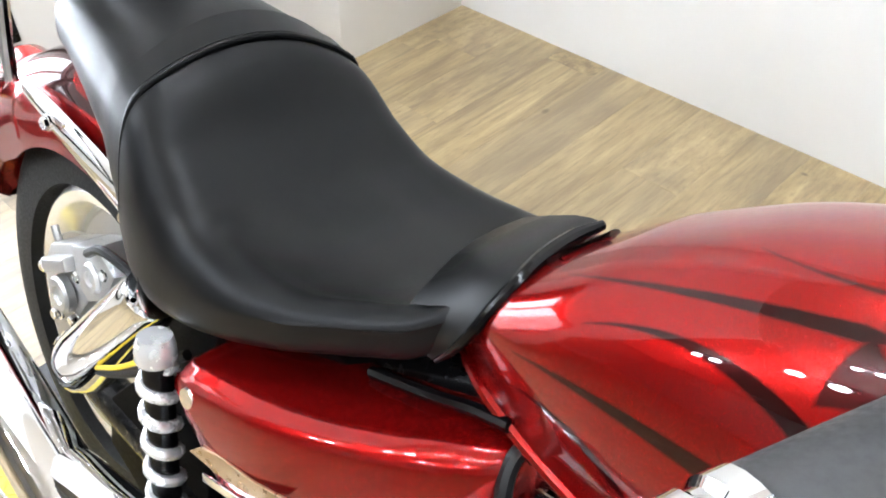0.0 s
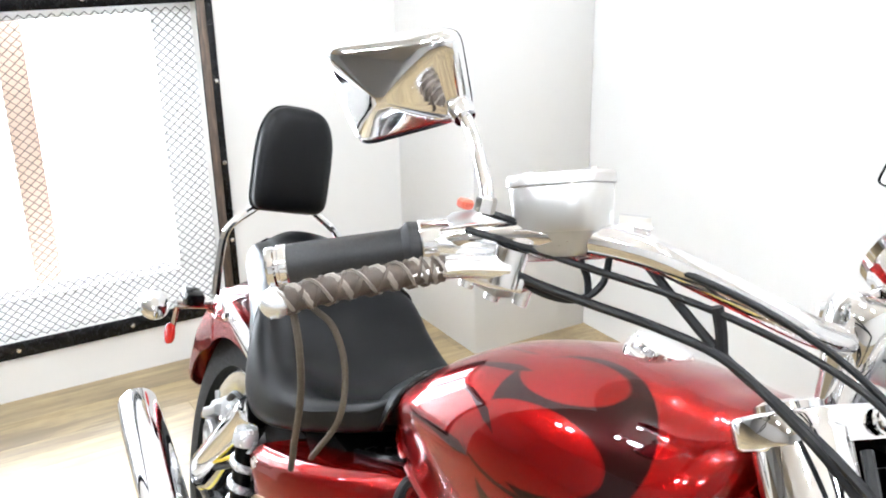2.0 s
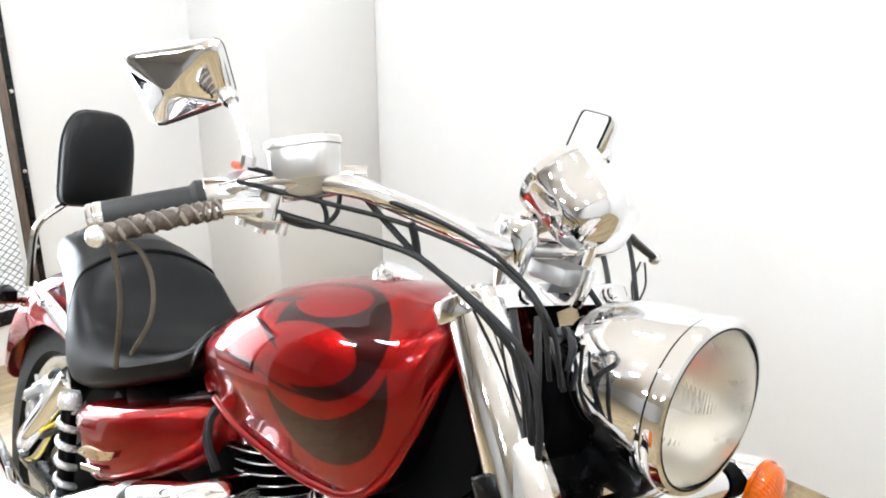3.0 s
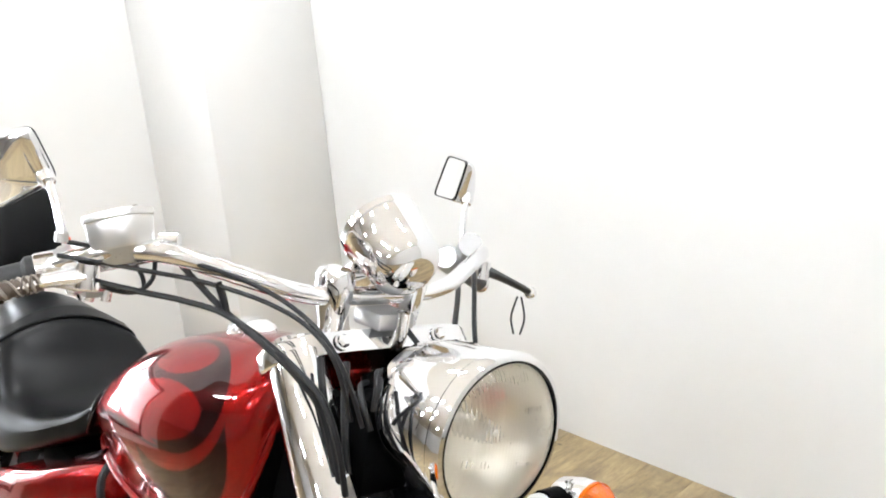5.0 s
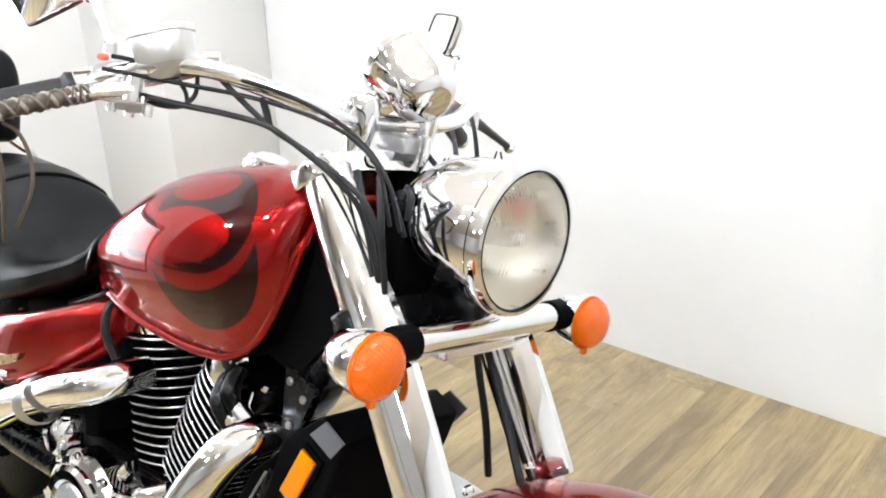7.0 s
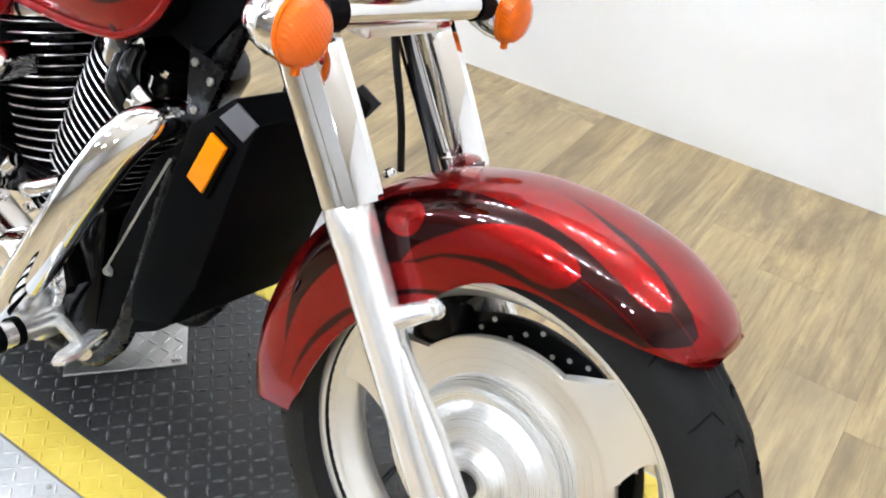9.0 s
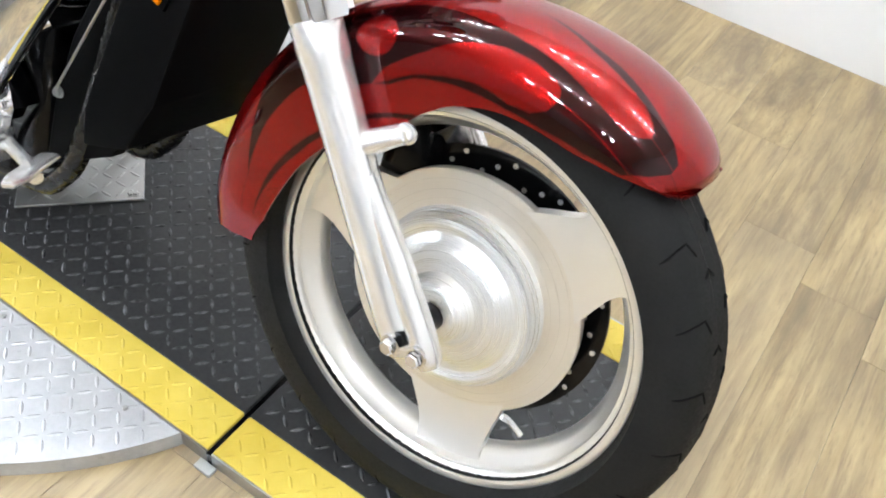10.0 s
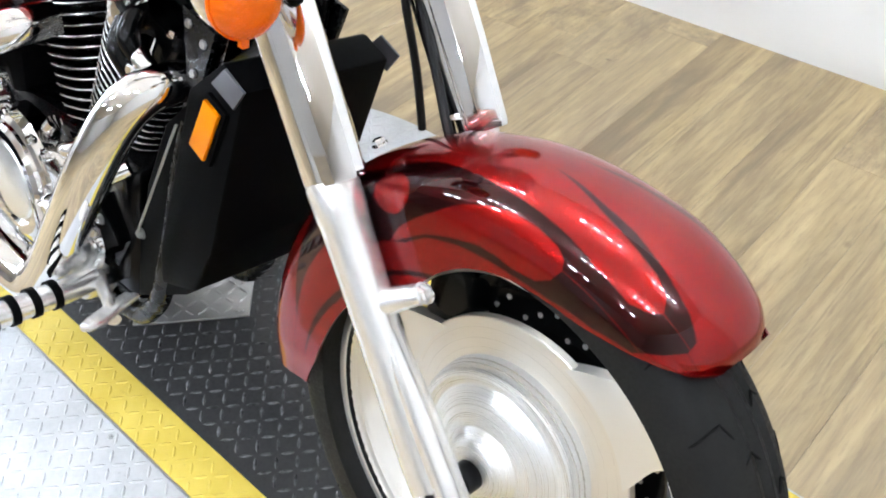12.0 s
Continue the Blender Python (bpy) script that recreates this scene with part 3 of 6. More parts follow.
def tread(name, mat, inside, x0, x1, y0, y1, parent):
    """Raised lozenges in two crossing directions, all in one mesh."""
    verts, faces = [], []
    pitch, a, w, h = 0.0245, 0.0125, 0.0032, 0.0013
    i0, i1 = math.floor(x0 / pitch), math.ceil(x1 / pitch)
    j0, j1 = math.floor(y0 / pitch), math.ceil(y1 / pitch)
    for i in range(i0, i1 + 1):
        for j in range(j0, j1 + 1):
            x, y = (i + 0.5) * pitch, (j + 0.5) * pitch
            if not inside(x, y):
                continue
            ang = radians(48 if (i + j) % 2 else -42)
            c, s = math.cos(ang), math.sin(ang)
            b = len(verts)
            for u, v, z in ((-a, 0, 0), (-a * 0.4, -w, 0), (a * 0.4, -w, 0), (a, 0, 0), (a * 0.4, w, 0), (-a * 0.4, w, 0), (-a * 0.55, 0, h), (a * 0.55, 0, h)):
                verts.append((x + c * u - s * v, y + s * u + c * v, z))
            for f in ((0, 1, 6), (1, 2, 7, 6), (2, 3, 7), (3, 4, 7), (4, 5, 6, 7), (5, 0, 6)):
                faces.append(tuple(b + q for q in f))
    me = bpy.data.meshes.new(name)
    me.from_pydata(verts, [], faces)
    me.materials.append(MATS[mat])
    ob = new(name, me)
    ob.parent = parent
    return tagged(ob, kind="stuff")


def slab(name, x0, x1, y0, y1, mat, label):
    p = part(name, box(x0, x1, y0, y1, FLOOR, 0, 0.0015, 1), mat, table, label, smooth=False)
    m = 0.006
    tread("tread", "worn_tread" if mat == "black_plate" else mat, lambda x, y: x0 + m < x < x1 - m and y0 + m < y < y1 - m, x0, x1, y0, y1, p)
    return p


for x0, x1 in ((RX0, SEAM - 0.005), (SEAM + 0.005, RX1)):
    slab("runway", x0, x1, RY[1], RY[2], "black_plate", "black worn tread plate")
    slab("yellow_edge", x0, x1, RY[0], RY[1], "yellow_plate", "yellow painted tread plate")
    slab("yellow_edge", x0, x1, RY[2], RY[3], "yellow_plate", "yellow painted tread plate")
for side in (0, 1):
    y0, y1 = (RY[0] - 0.0035, RY[0] - 0.0005) if side == 0 else (RY[3] + 0.0005, RY[3] + 0.0035)
    for x0, x1 in ((RX0, SEAM - 0.005), (SEAM + 0.005, RX1)):
        part("edge_trim", box(x0, x1, y0, y1, FLOOR, -0.0015), "dull_steel", table, "dull metal edge of the runway")
part("seam_tab", box(SEAM - 0.016, SEAM + 0.016, RY[0] - 0.022, RY[0] - 0.005, FLOOR, FLOOR + 0.006, 0.001, 1), "dull_steel", table)
part("seam_strip", box(SEAM - 0.004, SEAM + 0.004, RY[0] - 0.004, RY[3] + 0.004, FLOOR, -0.004), "gloss_black", table, "black gap strip")
for side in (-1, 1):
    edge = RY[0] - 0.004 if side < 0 else RY[3] + 0.004
    half = math.acos(abs(edge - CY) / CR)
    outline = [(CX + CR * math.sin(-half + 2 * half * k / 60), CY + side * CR * math.cos(-half + 2 * half * k / 60)) for k in range(61)]
    if side > 0:
        outline = outline[::-1]
    p = part("disc_plate", prism(outline, -FLOOR, Matrix.Translation((0, 0, FLOOR)), 0.0015), "bare_plate", table, "bare aluminium tread plate", smooth=False)
    tread("tread", "bare_plate", lambda x, y: (y - edge) * side > 0.006 and math.hypot(x - CX, y - CY) < CR - 0.014, CX - CR, CX + CR, CY - CR, CY + CR, p)
    for k in (-0.7, -0.25, 0.25, 0.7):
        part("bolt", bolt((CX + (CR - 0.06) * math.sin(k * half * 1.25), edge + side * (0.02 if abs(k) > 0.5 else 0.018), 0), (0, 0, 1), 0.004, 0.003), "dull_steel", p)
# tread-plate chock lying on the runway; darker metal carries the engine's shade
turned = Matrix.Translation((-0.822, 0.143, 0)) @ Matrix.Rotation(radians(46), 4, "Z")
ch = box(-0.118, 0.103, -0.080, 0.090, 0.0005, 0.006, 0.001, 1)
chock = thing("chock_plate", ch, "dull_steel", "bare tread-plate chock on the black runway, shade put into its colour", "chock plate", sharp=20)
chock.matrix_world = turned
tread("tread", "dull_steel", lambda x, y: -0.110 < x < 0.096 and -0.072 < y < 0.083, -0.118, 0.103, -0.080, 0.090, chock).location = (0, 0, 0.006)
for dx, dy in ((0.088, -0.066), (0.080, -0.066)):
    part("bolt", bolt((dx, dy, 0.006), (0, 0, 1), 0.006, 0.005), "dull_steel", chock)

# ---------------------------------------------------------------- motorcycle
# built upright, wheels on z = 0 and front axle over the origin; then it leans on its side stand
bike = tagged(new("motorcycle"), "red cruiser motorcycle with dark flames and chrome, on its stand", "motorcycle")
bike.matrix_world = Matrix.Rotation(-0.0265, 4, "Z") @ Matrix.Rotation(-0.2652, 4, "X")


def mirrored(points):
    return [(x, -y, z) for x, y, z in points]


# ---- wheels
def tyre_mesh(cx, cz, r_out, r_in, half, grooves):
    """A carcass of revolution with two grooves round its tread."""
    n = grooves * 5
    prof = []
    for k in range(25):
        a = -math.pi / 2 + math.pi * k / 24
        s = math.sin(a)
        y = half * (abs(s) ** 0.82) * (1 if s > 0 else -1)
        r = r_in + 0.016 + (r_out - r_in - 0.016) * max(math.cos(a), 0) ** 0.62
        prof.append((y, r))
    prof = [(-half * 0.50, r_in + 0.0035), (-half * 0.66, r_in + 0.0115)] + prof + [(half * 0.66, r_in + 0.0115), (half * 0.50, r_in + 0.0035)]
    inner = [(half * 0.60, r_in - 0.004), (0.0, r_in - 0.010), (-half * 0.60, r_in - 0.004)]
    rings = []
    bm = bmesh.new()
    for j in range(n):
        th = 2 * math.pi * j / n
        ring = []
        for k, (y, r) in enumerate(prof + inner):
            rr = r
            if k < len(prof):
                if abs(abs(y) / half - 0.16) < 0.05 and r > r_out - 0.03:
                    rr = r - 0.004
            ring.append(bm.verts.new((cx + rr * math.cos(th), y, cz + rr * math.sin(th))))
        rings.append(ring)
    m = len(rings[0])
    for j in range(n):
        p, q = rings[j], rings[(j + 1) % n]
        for k in range(m):
            bm.faces.new((p[k], p[(k + 1) % m], q[(k + 1) % m], q[k]))
    return bm


# front wheel: a rim, a dished plate joined to it by three arms, and a hub
AX = (0.0, 0.0, 0.335)
rim = lathe([(-0.033, 0.263), (-0.037, 0.2605), (-0.0385, 0.256), (-0.037, 0.250), (-0.028, 0.2475), (-0.025, 0.2440), (-0.0235, 0.2405), (-0.016, 0.2375), (-0.006, 0.229), (0.006, 0.222), (0.018, 0.221), (0.030, 0.232), (0.038, 0.250), (0.037, 0.2605), (0.033, 0.263), (0.022, 0.248), (-0.022, 0.2485)], AX, (0, 1, 0), 96, close=True)
front_wheel = part("front_wheel", rim, "machined_plate", bike, "polished cast aluminium rim")
# three wide arms, each flaring out to meet the rim
for a in (46.0, 166.0, 286.0):
    secs = []
    for k in range(13):
        f = k / 12
        r = 0.158 + 0.083 * f
        half = radians(28 - 15.5 * math.sin(f * math.pi * 0.55))
        y_front = 0.0030 - 0.020 * f * f
        ring = []
        for j in range(9):
            th = radians(a) - half + 2 * half * j / 8
            ring.append(Vector((r * math.cos(th), y_front, 0.335 + r * math.sin(th))))
        for j in range(8, -1, -1):
            th = radians(a) - half + 2 * half * j / 8
            ring.append(Vector((r * math.cos(th), y_front + 0.018, 0.335 + r * math.sin(th))))
        secs.append(ring)
    part("spoke_arm", loft(secs), "machined_plate", front_wheel, "wide flat polished arm")
disc = lathe([(0.016, 0.168), (0.005, 0.169), (0.0035, 0.1675), (0.0005, 0.126), (-0.0005, 0.118), (-0.0005, 0.0)], AX, (0, 1, 0), 72)
plate = part("hub_plate", disc, "spun_plate", front_wheel, "flat machined aluminium centre plate")
dome = lathe([(0.002, 0.122), (-0.010, 0.121), (-0.022, 0.1185), (-0.028, 0.114), (-0.030, 0.107), (-0.027, 0.101), (-0.026, 0.096), (-0.029, 0.090), (-0.036, 0.079), (-0.040, 0.066), (-0.041, 0.058), (-0.044, 0.050), (-0.051, 0.044), (-0.058, 0.039), (-0.062, 0.034), (-0.064, 0.028), (-0.066, 0.020), (-0.066, 0.0)], AX, (0, 1, 0), 72)
part("hub_dome", dome, "spun_aluminium", plate, "stepped polished hub", sharp=28)
brake = lathe([(0.044, 0.075), (0.044, 0.188), (0.049, 0.188), (0.049, 0.075)], AX, (0, 1, 0), 72, close=True)
brake_disc = part("brake_disc", brake, "gloss_black", front_wheel, "dark drilled brake disc")
hole = finish(lathe([(0, 0), (0, 0.004), (0.0012, 0.0035), (0.0012, 0)], (0, 0, 0), (0, -1, 0), 10), "hole_rim", "satin_metal")
for k in range(48):
    a = 2 * math.pi * k / 48
    r = (0.179, 0.168, 0.157)[k % 3]
    ob = new("drilled_hole", hole)
    ob.parent = brake_disc
    ob.location = (r * math.cos(a), 0.044, 0.335 + r * math.sin(a))
part("tyre", tyre_mesh(0, 0.335, 0.338, 0.253, 0.060, 26), "tyre_rubber", front_wheel, "black road tyre", sharp=28)
def tyre_point(u, half, r_in, r_out):
    a = math.asin(u ** (1 / 0.82))
    return half * u, r_in + 0.016 + (r_out - r_in - 0.016) * max(math.cos(a), 0.0) ** 0.62


def cut_sipes(owner, cx, cz, r_in, r_out, half, n):
    """Hooked cuts that follow the tread's curve from its middle to the shoulder."""
    shapes = []
    for s in (-1, 1):
        for way in (((0.95, 0.02), (0.80, 0.0), (0.62, -0.01), (0.50, 0.045)), ((0.46, 0.125), (0.30, 0.10), (0.14, 0.135))):
            pts = []
            for (u0, a0), (u1, a1) in zip(way, way[1:]):
                for k in range(5):
                    f = k / 4
                    y, r = tyre_point(u0 + (u1 - u0) * f, half, r_in, r_out)
                    a = a0 + (a1 - a0) * f
                    if not pts or k:
                        pts.append((s * y, r - 0.0004, a))
            line = [Vector((r * math.sin(a), y, r * math.cos(a))) for y, r, a in pts]
            shapes.append((s, finish(tube(line, [0.0008] + [0.0015] * (len(line) - 2) + [0.0008], 6, 1), "sipe", "groove_black")))
    for k in range(n):
        for s, shape in shapes:
            ob = new("sipe", shape)
            ob.parent = owner
            ob.matrix_basis = Matrix.Translation((cx, 0, cz)) @ Matrix.Rotation(2 * math.pi * (k + (0.5 if s > 0 else 0.0)) / n, 4, "Y")


cut_sipes(bpy.data.objects["tyre"], 0.0, 0.335, 0.253, 0.338, 0.060, 24)
part("valve", tube([(0.150, -0.012, 0.205), (0.130, -0.020, 0.222), (0.122, -0.028, 0.228)], 0.0045, 8), "satin_metal", front_wheel)
part("axle", lathe([(-0.135, 0.0), (-0.135, 0.010), (-0.125, 0.012), (-0.09, 0.014), (-0.088, 0.019), (0.13, 0.019), (0.13, 0.0)], AX, (0, 1, 0), 20), "gloss_black", front_wheel)
part("caliper", box(-0.17, -0.10, 0.012, 0.075, 0.40, 0.52, 0.012), "gloss_black", front_wheel, "black brake caliper")

# rear wheel
RX = (-1.64, 0.0, 0.326)
rim = lathe([(-0.066, 0.210), (-0.070, 0.203), (-0.066, 0.188), (-0.050, 0.176), (-0.034, 0.165), (0.034, 0.165), (0.050, 0.176), (0.070, 0.203), (0.066, 0.210), (0.05, 0.2), (-0.05, 0.2)], RX, (0, 1, 0), 72, close=True)
rear_wheel = part("rear_wheel", rim, "satin_metal", bike, "polished cast aluminium rear rim")
part("hub_plate", lathe([(-0.020, 0.168), (-0.030, 0.165), (-0.036, 0.10), (-0.06, 0.08), (-0.07, 0.05), (-0.07, 0.0)], RX, (0, 1, 0), 48), "grey_cast", rear_wheel)
part("tyre", tyre_mesh(-1.64, 0.326, 0.327, 0.200, 0.084, 26), "tyre_rubber", rear_wheel, "black road tyre", sharp=28)
part("brake_disc", lathe([(-0.082, 0.06), (-0.082, 0.150), (-0.088, 0.150), (-0.088, 0.06)], RX, (0, 1, 0), 48, close=True), "dull_steel", rear_wheel, "drilled steel brake disc")
cal = part("rear_caliper", prism([(-1.700, 0.428), (-1.680, 0.470), (-1.612, 0.508), (-1.585, 0.500), (-1.565, 0.455), (-1.600, 0.405), (-1.650, 0.362), (-1.690, 0.370)], 0.052, Matrix.Translation((0, -0.080, 0)) @ Matrix.Rotation(radians(90), 4, "X"), 0.007), "grey_cast", rear_wheel, "grey cast brake caliper", sharp=30)
part("caliper_half", prism([(-1.600, 0.515), (-1.535, 0.548), (-1.490, 0.530), (-1.515, 0.480), (-1.560, 0.452), (-1.588, 0.470)], 0.060, Matrix.Translation((0, -0.082, 0)) @ Matrix.Rotation(radians(90), 4, "X"), 0.008), "grey_cast", cal, sharp=30)
part("caliper_bridge", prism([(-1.665, 0.462), (-1.600, 0.498), (-1.592, 0.482), (-1.655, 0.444)], 0.024, Matrix.Translation((0, -0.128, 0)) @ Matrix.Rotation(radians(90), 4, "X"), 0.005), "grey_cast", cal, sharp=30)
for x, z, r in ((-1.628, 0.425, 0.026), (-1.540, 0.502, 0.020)):
    part("piston_cap", lathe([(0.0, r), (0.010, r), (0.014, r * 0.85), (0.014, r * 0.5), (0.010, r * 0.42), (0.010, 0.0)], (x, -0.134, z), (0, -1, 0), 24), "grey_cast", cal, sharp=30)
for x, z in ((-1.678, 0.440), (-1.600, 0.400), (-1.582, 0.478), (-1.512, 0.522), (-1.650, 0.380)):
    part("bolt", bolt((x, -0.134, z), (0, -1, 0), 0.008, 0.012), "chrome", cal)
part("caliper_gap", box(-1.594, -1.566, -0.128, -0.088, 0.455, 0.512, 0.004, 1), "gloss_black", cal)
part("bleed_nipple", tube([(-1.690, -0.112, 0.455), (-1.706, -0.112, 0.478)], 0.0055, 8), "dull_steel", cal)
part("brake_hose", tube([(-1.545, -0.145, 0.535), (-1.500, -0.150, 0.565), (-1.450, -0.140, 0.560)], 0.006, 8), "cable_black", cal)
part("axle_nut", bolt((-1.64, -0.125, 0.326), (0, -1, 0), 0.018, 0.02), "chrome", rear_wheel)


# ---- fenders
def fender(cx, cz, table, n, w_fold=0.03, thick=0.0035):
    """table rows: angle, crown radius, half width, skirt radius. A pressed crown with rolled-over skirts."""
    secs = []
    lo, hi = table[0][0], table[-1][0]
    for k in range(n + 1):
        ang = lo + (hi - lo) * k / n
        rc, hw, rs = interp(table, ang)
        a = radians(ang)
        rad, sid = Vector((math.cos(a), 0, math.sin(a))), Vector((0, 1, 0))
        o = Vector((cx, 0, cz))
        ring = []
        m = 14
        for side_off in (0.0, thick):
            pts = []
            for j in range(-m, m + 1):
                u = j / m
                s = abs(u)
                if s < 0.55:
                    q = s / 0.55
                    y = hw * math.sin(q * math.pi / 2 * 0.92) * 0.97
                    r = rc - (hw * 0.50) * (1 - math.cos(q * math.pi / 2)) ** 1.15
                else:
                    q = (s - 0.55) / 0.45
                    r_fold = rc - hw * 0.50
                    y = hw * (0.963 + 0.037 * min(1, q * 3))
                    r = r_fold + (rs - r_fold) * q
                y = (y - side_off) if u > 0 else -(y - side_off) if u < 0 else 0.0
                pts.append(o + rad * (r - side_off * (1 if s < 0.75 else 0)) + sid * y)
            ring += pts if side_off == 0.0 else pts[::-1]
        secs.append(ring)
    return loft(secs)


FRONT = [(53, 0.372, 0.046, 0.366), (55, 0.380, 0.066, 0.352), (58, 0.385, 0.078, 0.340), (63, 0.388, 0.086, 0.324), (71, 0.389, 0.091, 0.308), (80, 0.386, 0.091, 0.2995), (89, 0.384, 0.091, 0.2915), (99, 0.383, 0.091, 0.277),
         (106, 0.382, 0.091, 0.261), (112, 0.382, 0.091, 0.246), (120, 0.381, 0.091, 0.239), (132, 0.380, 0.090, 0.238), (148, 0.378, 0.089, 0.240), (166, 0.376, 0.088, 0.245), (180, 0.375, 0.086, 0.258), (189, 0.373, 0.080, 0.278)]
front_fender = part("front_fender", fender(0, 0.335, FRONT, 76), "fender_paint", bike, "candy red front fender with dark ghost flames", sharp=60)
for s in (-1, 1):
    part("fender_bolt", bolt((-0.082, s * 0.093, 0.557), (0, s, 0), 0.010, 0.012), "satin_metal", front_fender)
    part("fender_bolt", bolt((-0.222 + 0.02, s * 0.06, 0.668), (-0.45, s * 0.2, 0.85), 0.007, 0.008), "chrome", front_fender)

REAR = [(48, 0.372, 0.100, 0.272), (55, 0.377, 0.108, 0.278), (65, 0.383, 0.114, 0.289), (75, 0.390, 0.118, 0.288), (91, 0.396, 0.120, 0.282), (104, 0.398, 0.119, 0.275), (119, 0.398, 0.117, 0.268), (131, 0.398, 0.112, 0.266), (139, 0.398, 0.109, 0.276), (147, 0.398, 0.106, 0.290),
        (158, 0.397, 0.100, 0.306), (166, 0.395, 0.092, 0.322), (171, 0.392, 0.080, 0.342), (174, 0.386, 0.060, 0.362)]
rear_fender = part("rear_fender", fender(-1.64, 0.326, REAR, 60), "rear_paint", bike, "candy red rear fender with dark ghost flames", sharp=60)
for s in (-1, 1):
    rail = [(-1.39, s * 0.128, 0.590), (-1.46, s * 0.131, 0.628), (-1.54, s * 0.131, 0.645), (-1.64, s * 0.131, 0.660), (-1.73, s * 0.130, 0.672)]
    strut = part("fender_strut", tube(rail, [0.018, 0.024, 0.024, 0.021, 0.013], 14, flat=0.2, ref=(0, 1, 0)), "chrome", rear_fender, "chrome fender strut")
    for p in (rail[1], rail[3]):
        part("bolt", bolt((p[0], p[1] + s * 0.010, p[2]), (0, s, 0), 0.008, 0.009), "chrome", strut)

# tail: number plate bracket, lamps
tail = part("tail_light", lathe([(-0.01, 0.0), (-0.01, 0.045), (0.03, 0.043), (0.055, 0.030), (0.062, 0.0)], (-1.995, 0, 0.555), (-1, 0, 0.1), 28), "red_plastic", bike, "red tail lamp", sharp=50)
part("lamp_housing", lathe([(-0.06, 0.02), (-0.04, 0.045), (-0.011, 0.049), (-0.008, 0.040)], (-1.995, 0, 0.555), (-1, 0, 0.1), 28), "chrome", tail)
part("signal_bar", tube([(-1.955, -0.15, 0.575), (-1.95, 0.0, 0.58), (-1.955, 0.15, 0.575)], 0.011, 12), "chrome", tail)
for s in (-1, 1):
    part("signal_stay", box(-1.985, -1.925, s * 0.115 - 0.020, s * 0.115 + 0.020, 0.578, 0.606, 0.006), "gloss_black", tail)
    o = (-1.965, s * 0.195, 0.568)
    rs = part("rear_signal", lathe([(-0.055, 0.0), (-0.050, 0.014), (-0.02, 0.030), (0.0, 0.034), (0.006, 0.034), (0.006, 0.0)], o, (-1, 0, 0), 24), "chrome", tail, "chrome rear turn signal with clear lens")
    part("signal_lens", lathe([(0.007, 0.0), (0.007, 0.033), (0.016, 0.029), (0.022, 0.015), (0.023, 0.0)], o, (-1, 0, 0), 24), "clear_glass", rs)
    part("rear_reflector", lathe([(0, 0), (0, 0.016), (0.008, 0.016), (0.010, 0.012), (0.010, 0)], (-1.955, s * 0.150, 0.505), (0.3, s, 0), 20, scale2=1.5), "red_plastic", tail, "oval red reflector")
    part("reflector_stay", tube([(-1.952, s * 0.148, 0.57), (-1.954, s * 0.148, 0.54), (-1.955, s * 0.149, 0.51)], 0.006, 8), "chrome", tail)


# ---- tank
TANK = [  # x, top, widest, half width, bottom, half width at the bottom
    (-1.064, 0.766, 0.756, 0.032, 0.748, 0.024), (-1.056, 0.774, 0.759, 0.072, 0.740, 0.058), (-1.032, 0.789, 0.768, 0.106, 0.733, 0.090), (-0.985, 0.825, 0.784, 0.133, 0.723, 0.113), (-0.920, 0.880, 0.800, 0.150, 0.715, 0.128),
    (-0.840, 0.929, 0.816, 0.163, 0.708, 0.136), (-0.760, 0.960, 0.830, 0.170, 0.706, 0.138), (-0.680, 0.981, 0.842, 0.170, 0.707, 0.137), (-0.600, 0.993, 0.852, 0.164, 0.719, 0.134),
    (-0.560, 0.995, 0.862, 0.157, 0.742, 0.132), (-0.530, 0.999, 0.878, 0.149, 0.776, 0.129), (-0.508, 0.998, 0.900, 0.139, 0.832, 0.123), (-0.495, 0.994, 0.932, 0.122, 0.900, 0.112), (-0.488, 0.985, 0.955, 0.100, 0.940, 0.095)]


def tank_middle(x, w):
    """The crest lies a little to the right of the fork's plane."""
    return -0.045 * (1 - math.exp(-w / 0.06))


def tank_section(x):
    top, zw, w, bot, wb = interp(TANK, x)
    mid_y = tank_middle(x, w)
    w, wb = w + mid_y, wb + mid_y
    right = [(0.0, bot + 0.012), (wb * 0.55, bot + 0.012), (wb * 0.88, bot + 0.008), (wb * 0.97, bot - 0.001), (wb + 0.004, bot + 0.003)]
    for k in range(1, 7):
        f = k / 6
        right.append((wb + (w - wb) * math.sin(f * math.pi / 2), bot + 0.003 + (zw - bot) * f))
    for k in range(1, 13):
        a = k / 12 * math.pi / 2
        right.append((w * math.cos(a) ** 0.76, zw + (top - zw) * math.sin(a) ** 0.90))
    ring = [Vector((x, mid_y - y, z)) for y, z in right]
    ring += [Vector((x, mid_y + y, z)) for y, z in right[-2:0:-1]]
    return ring


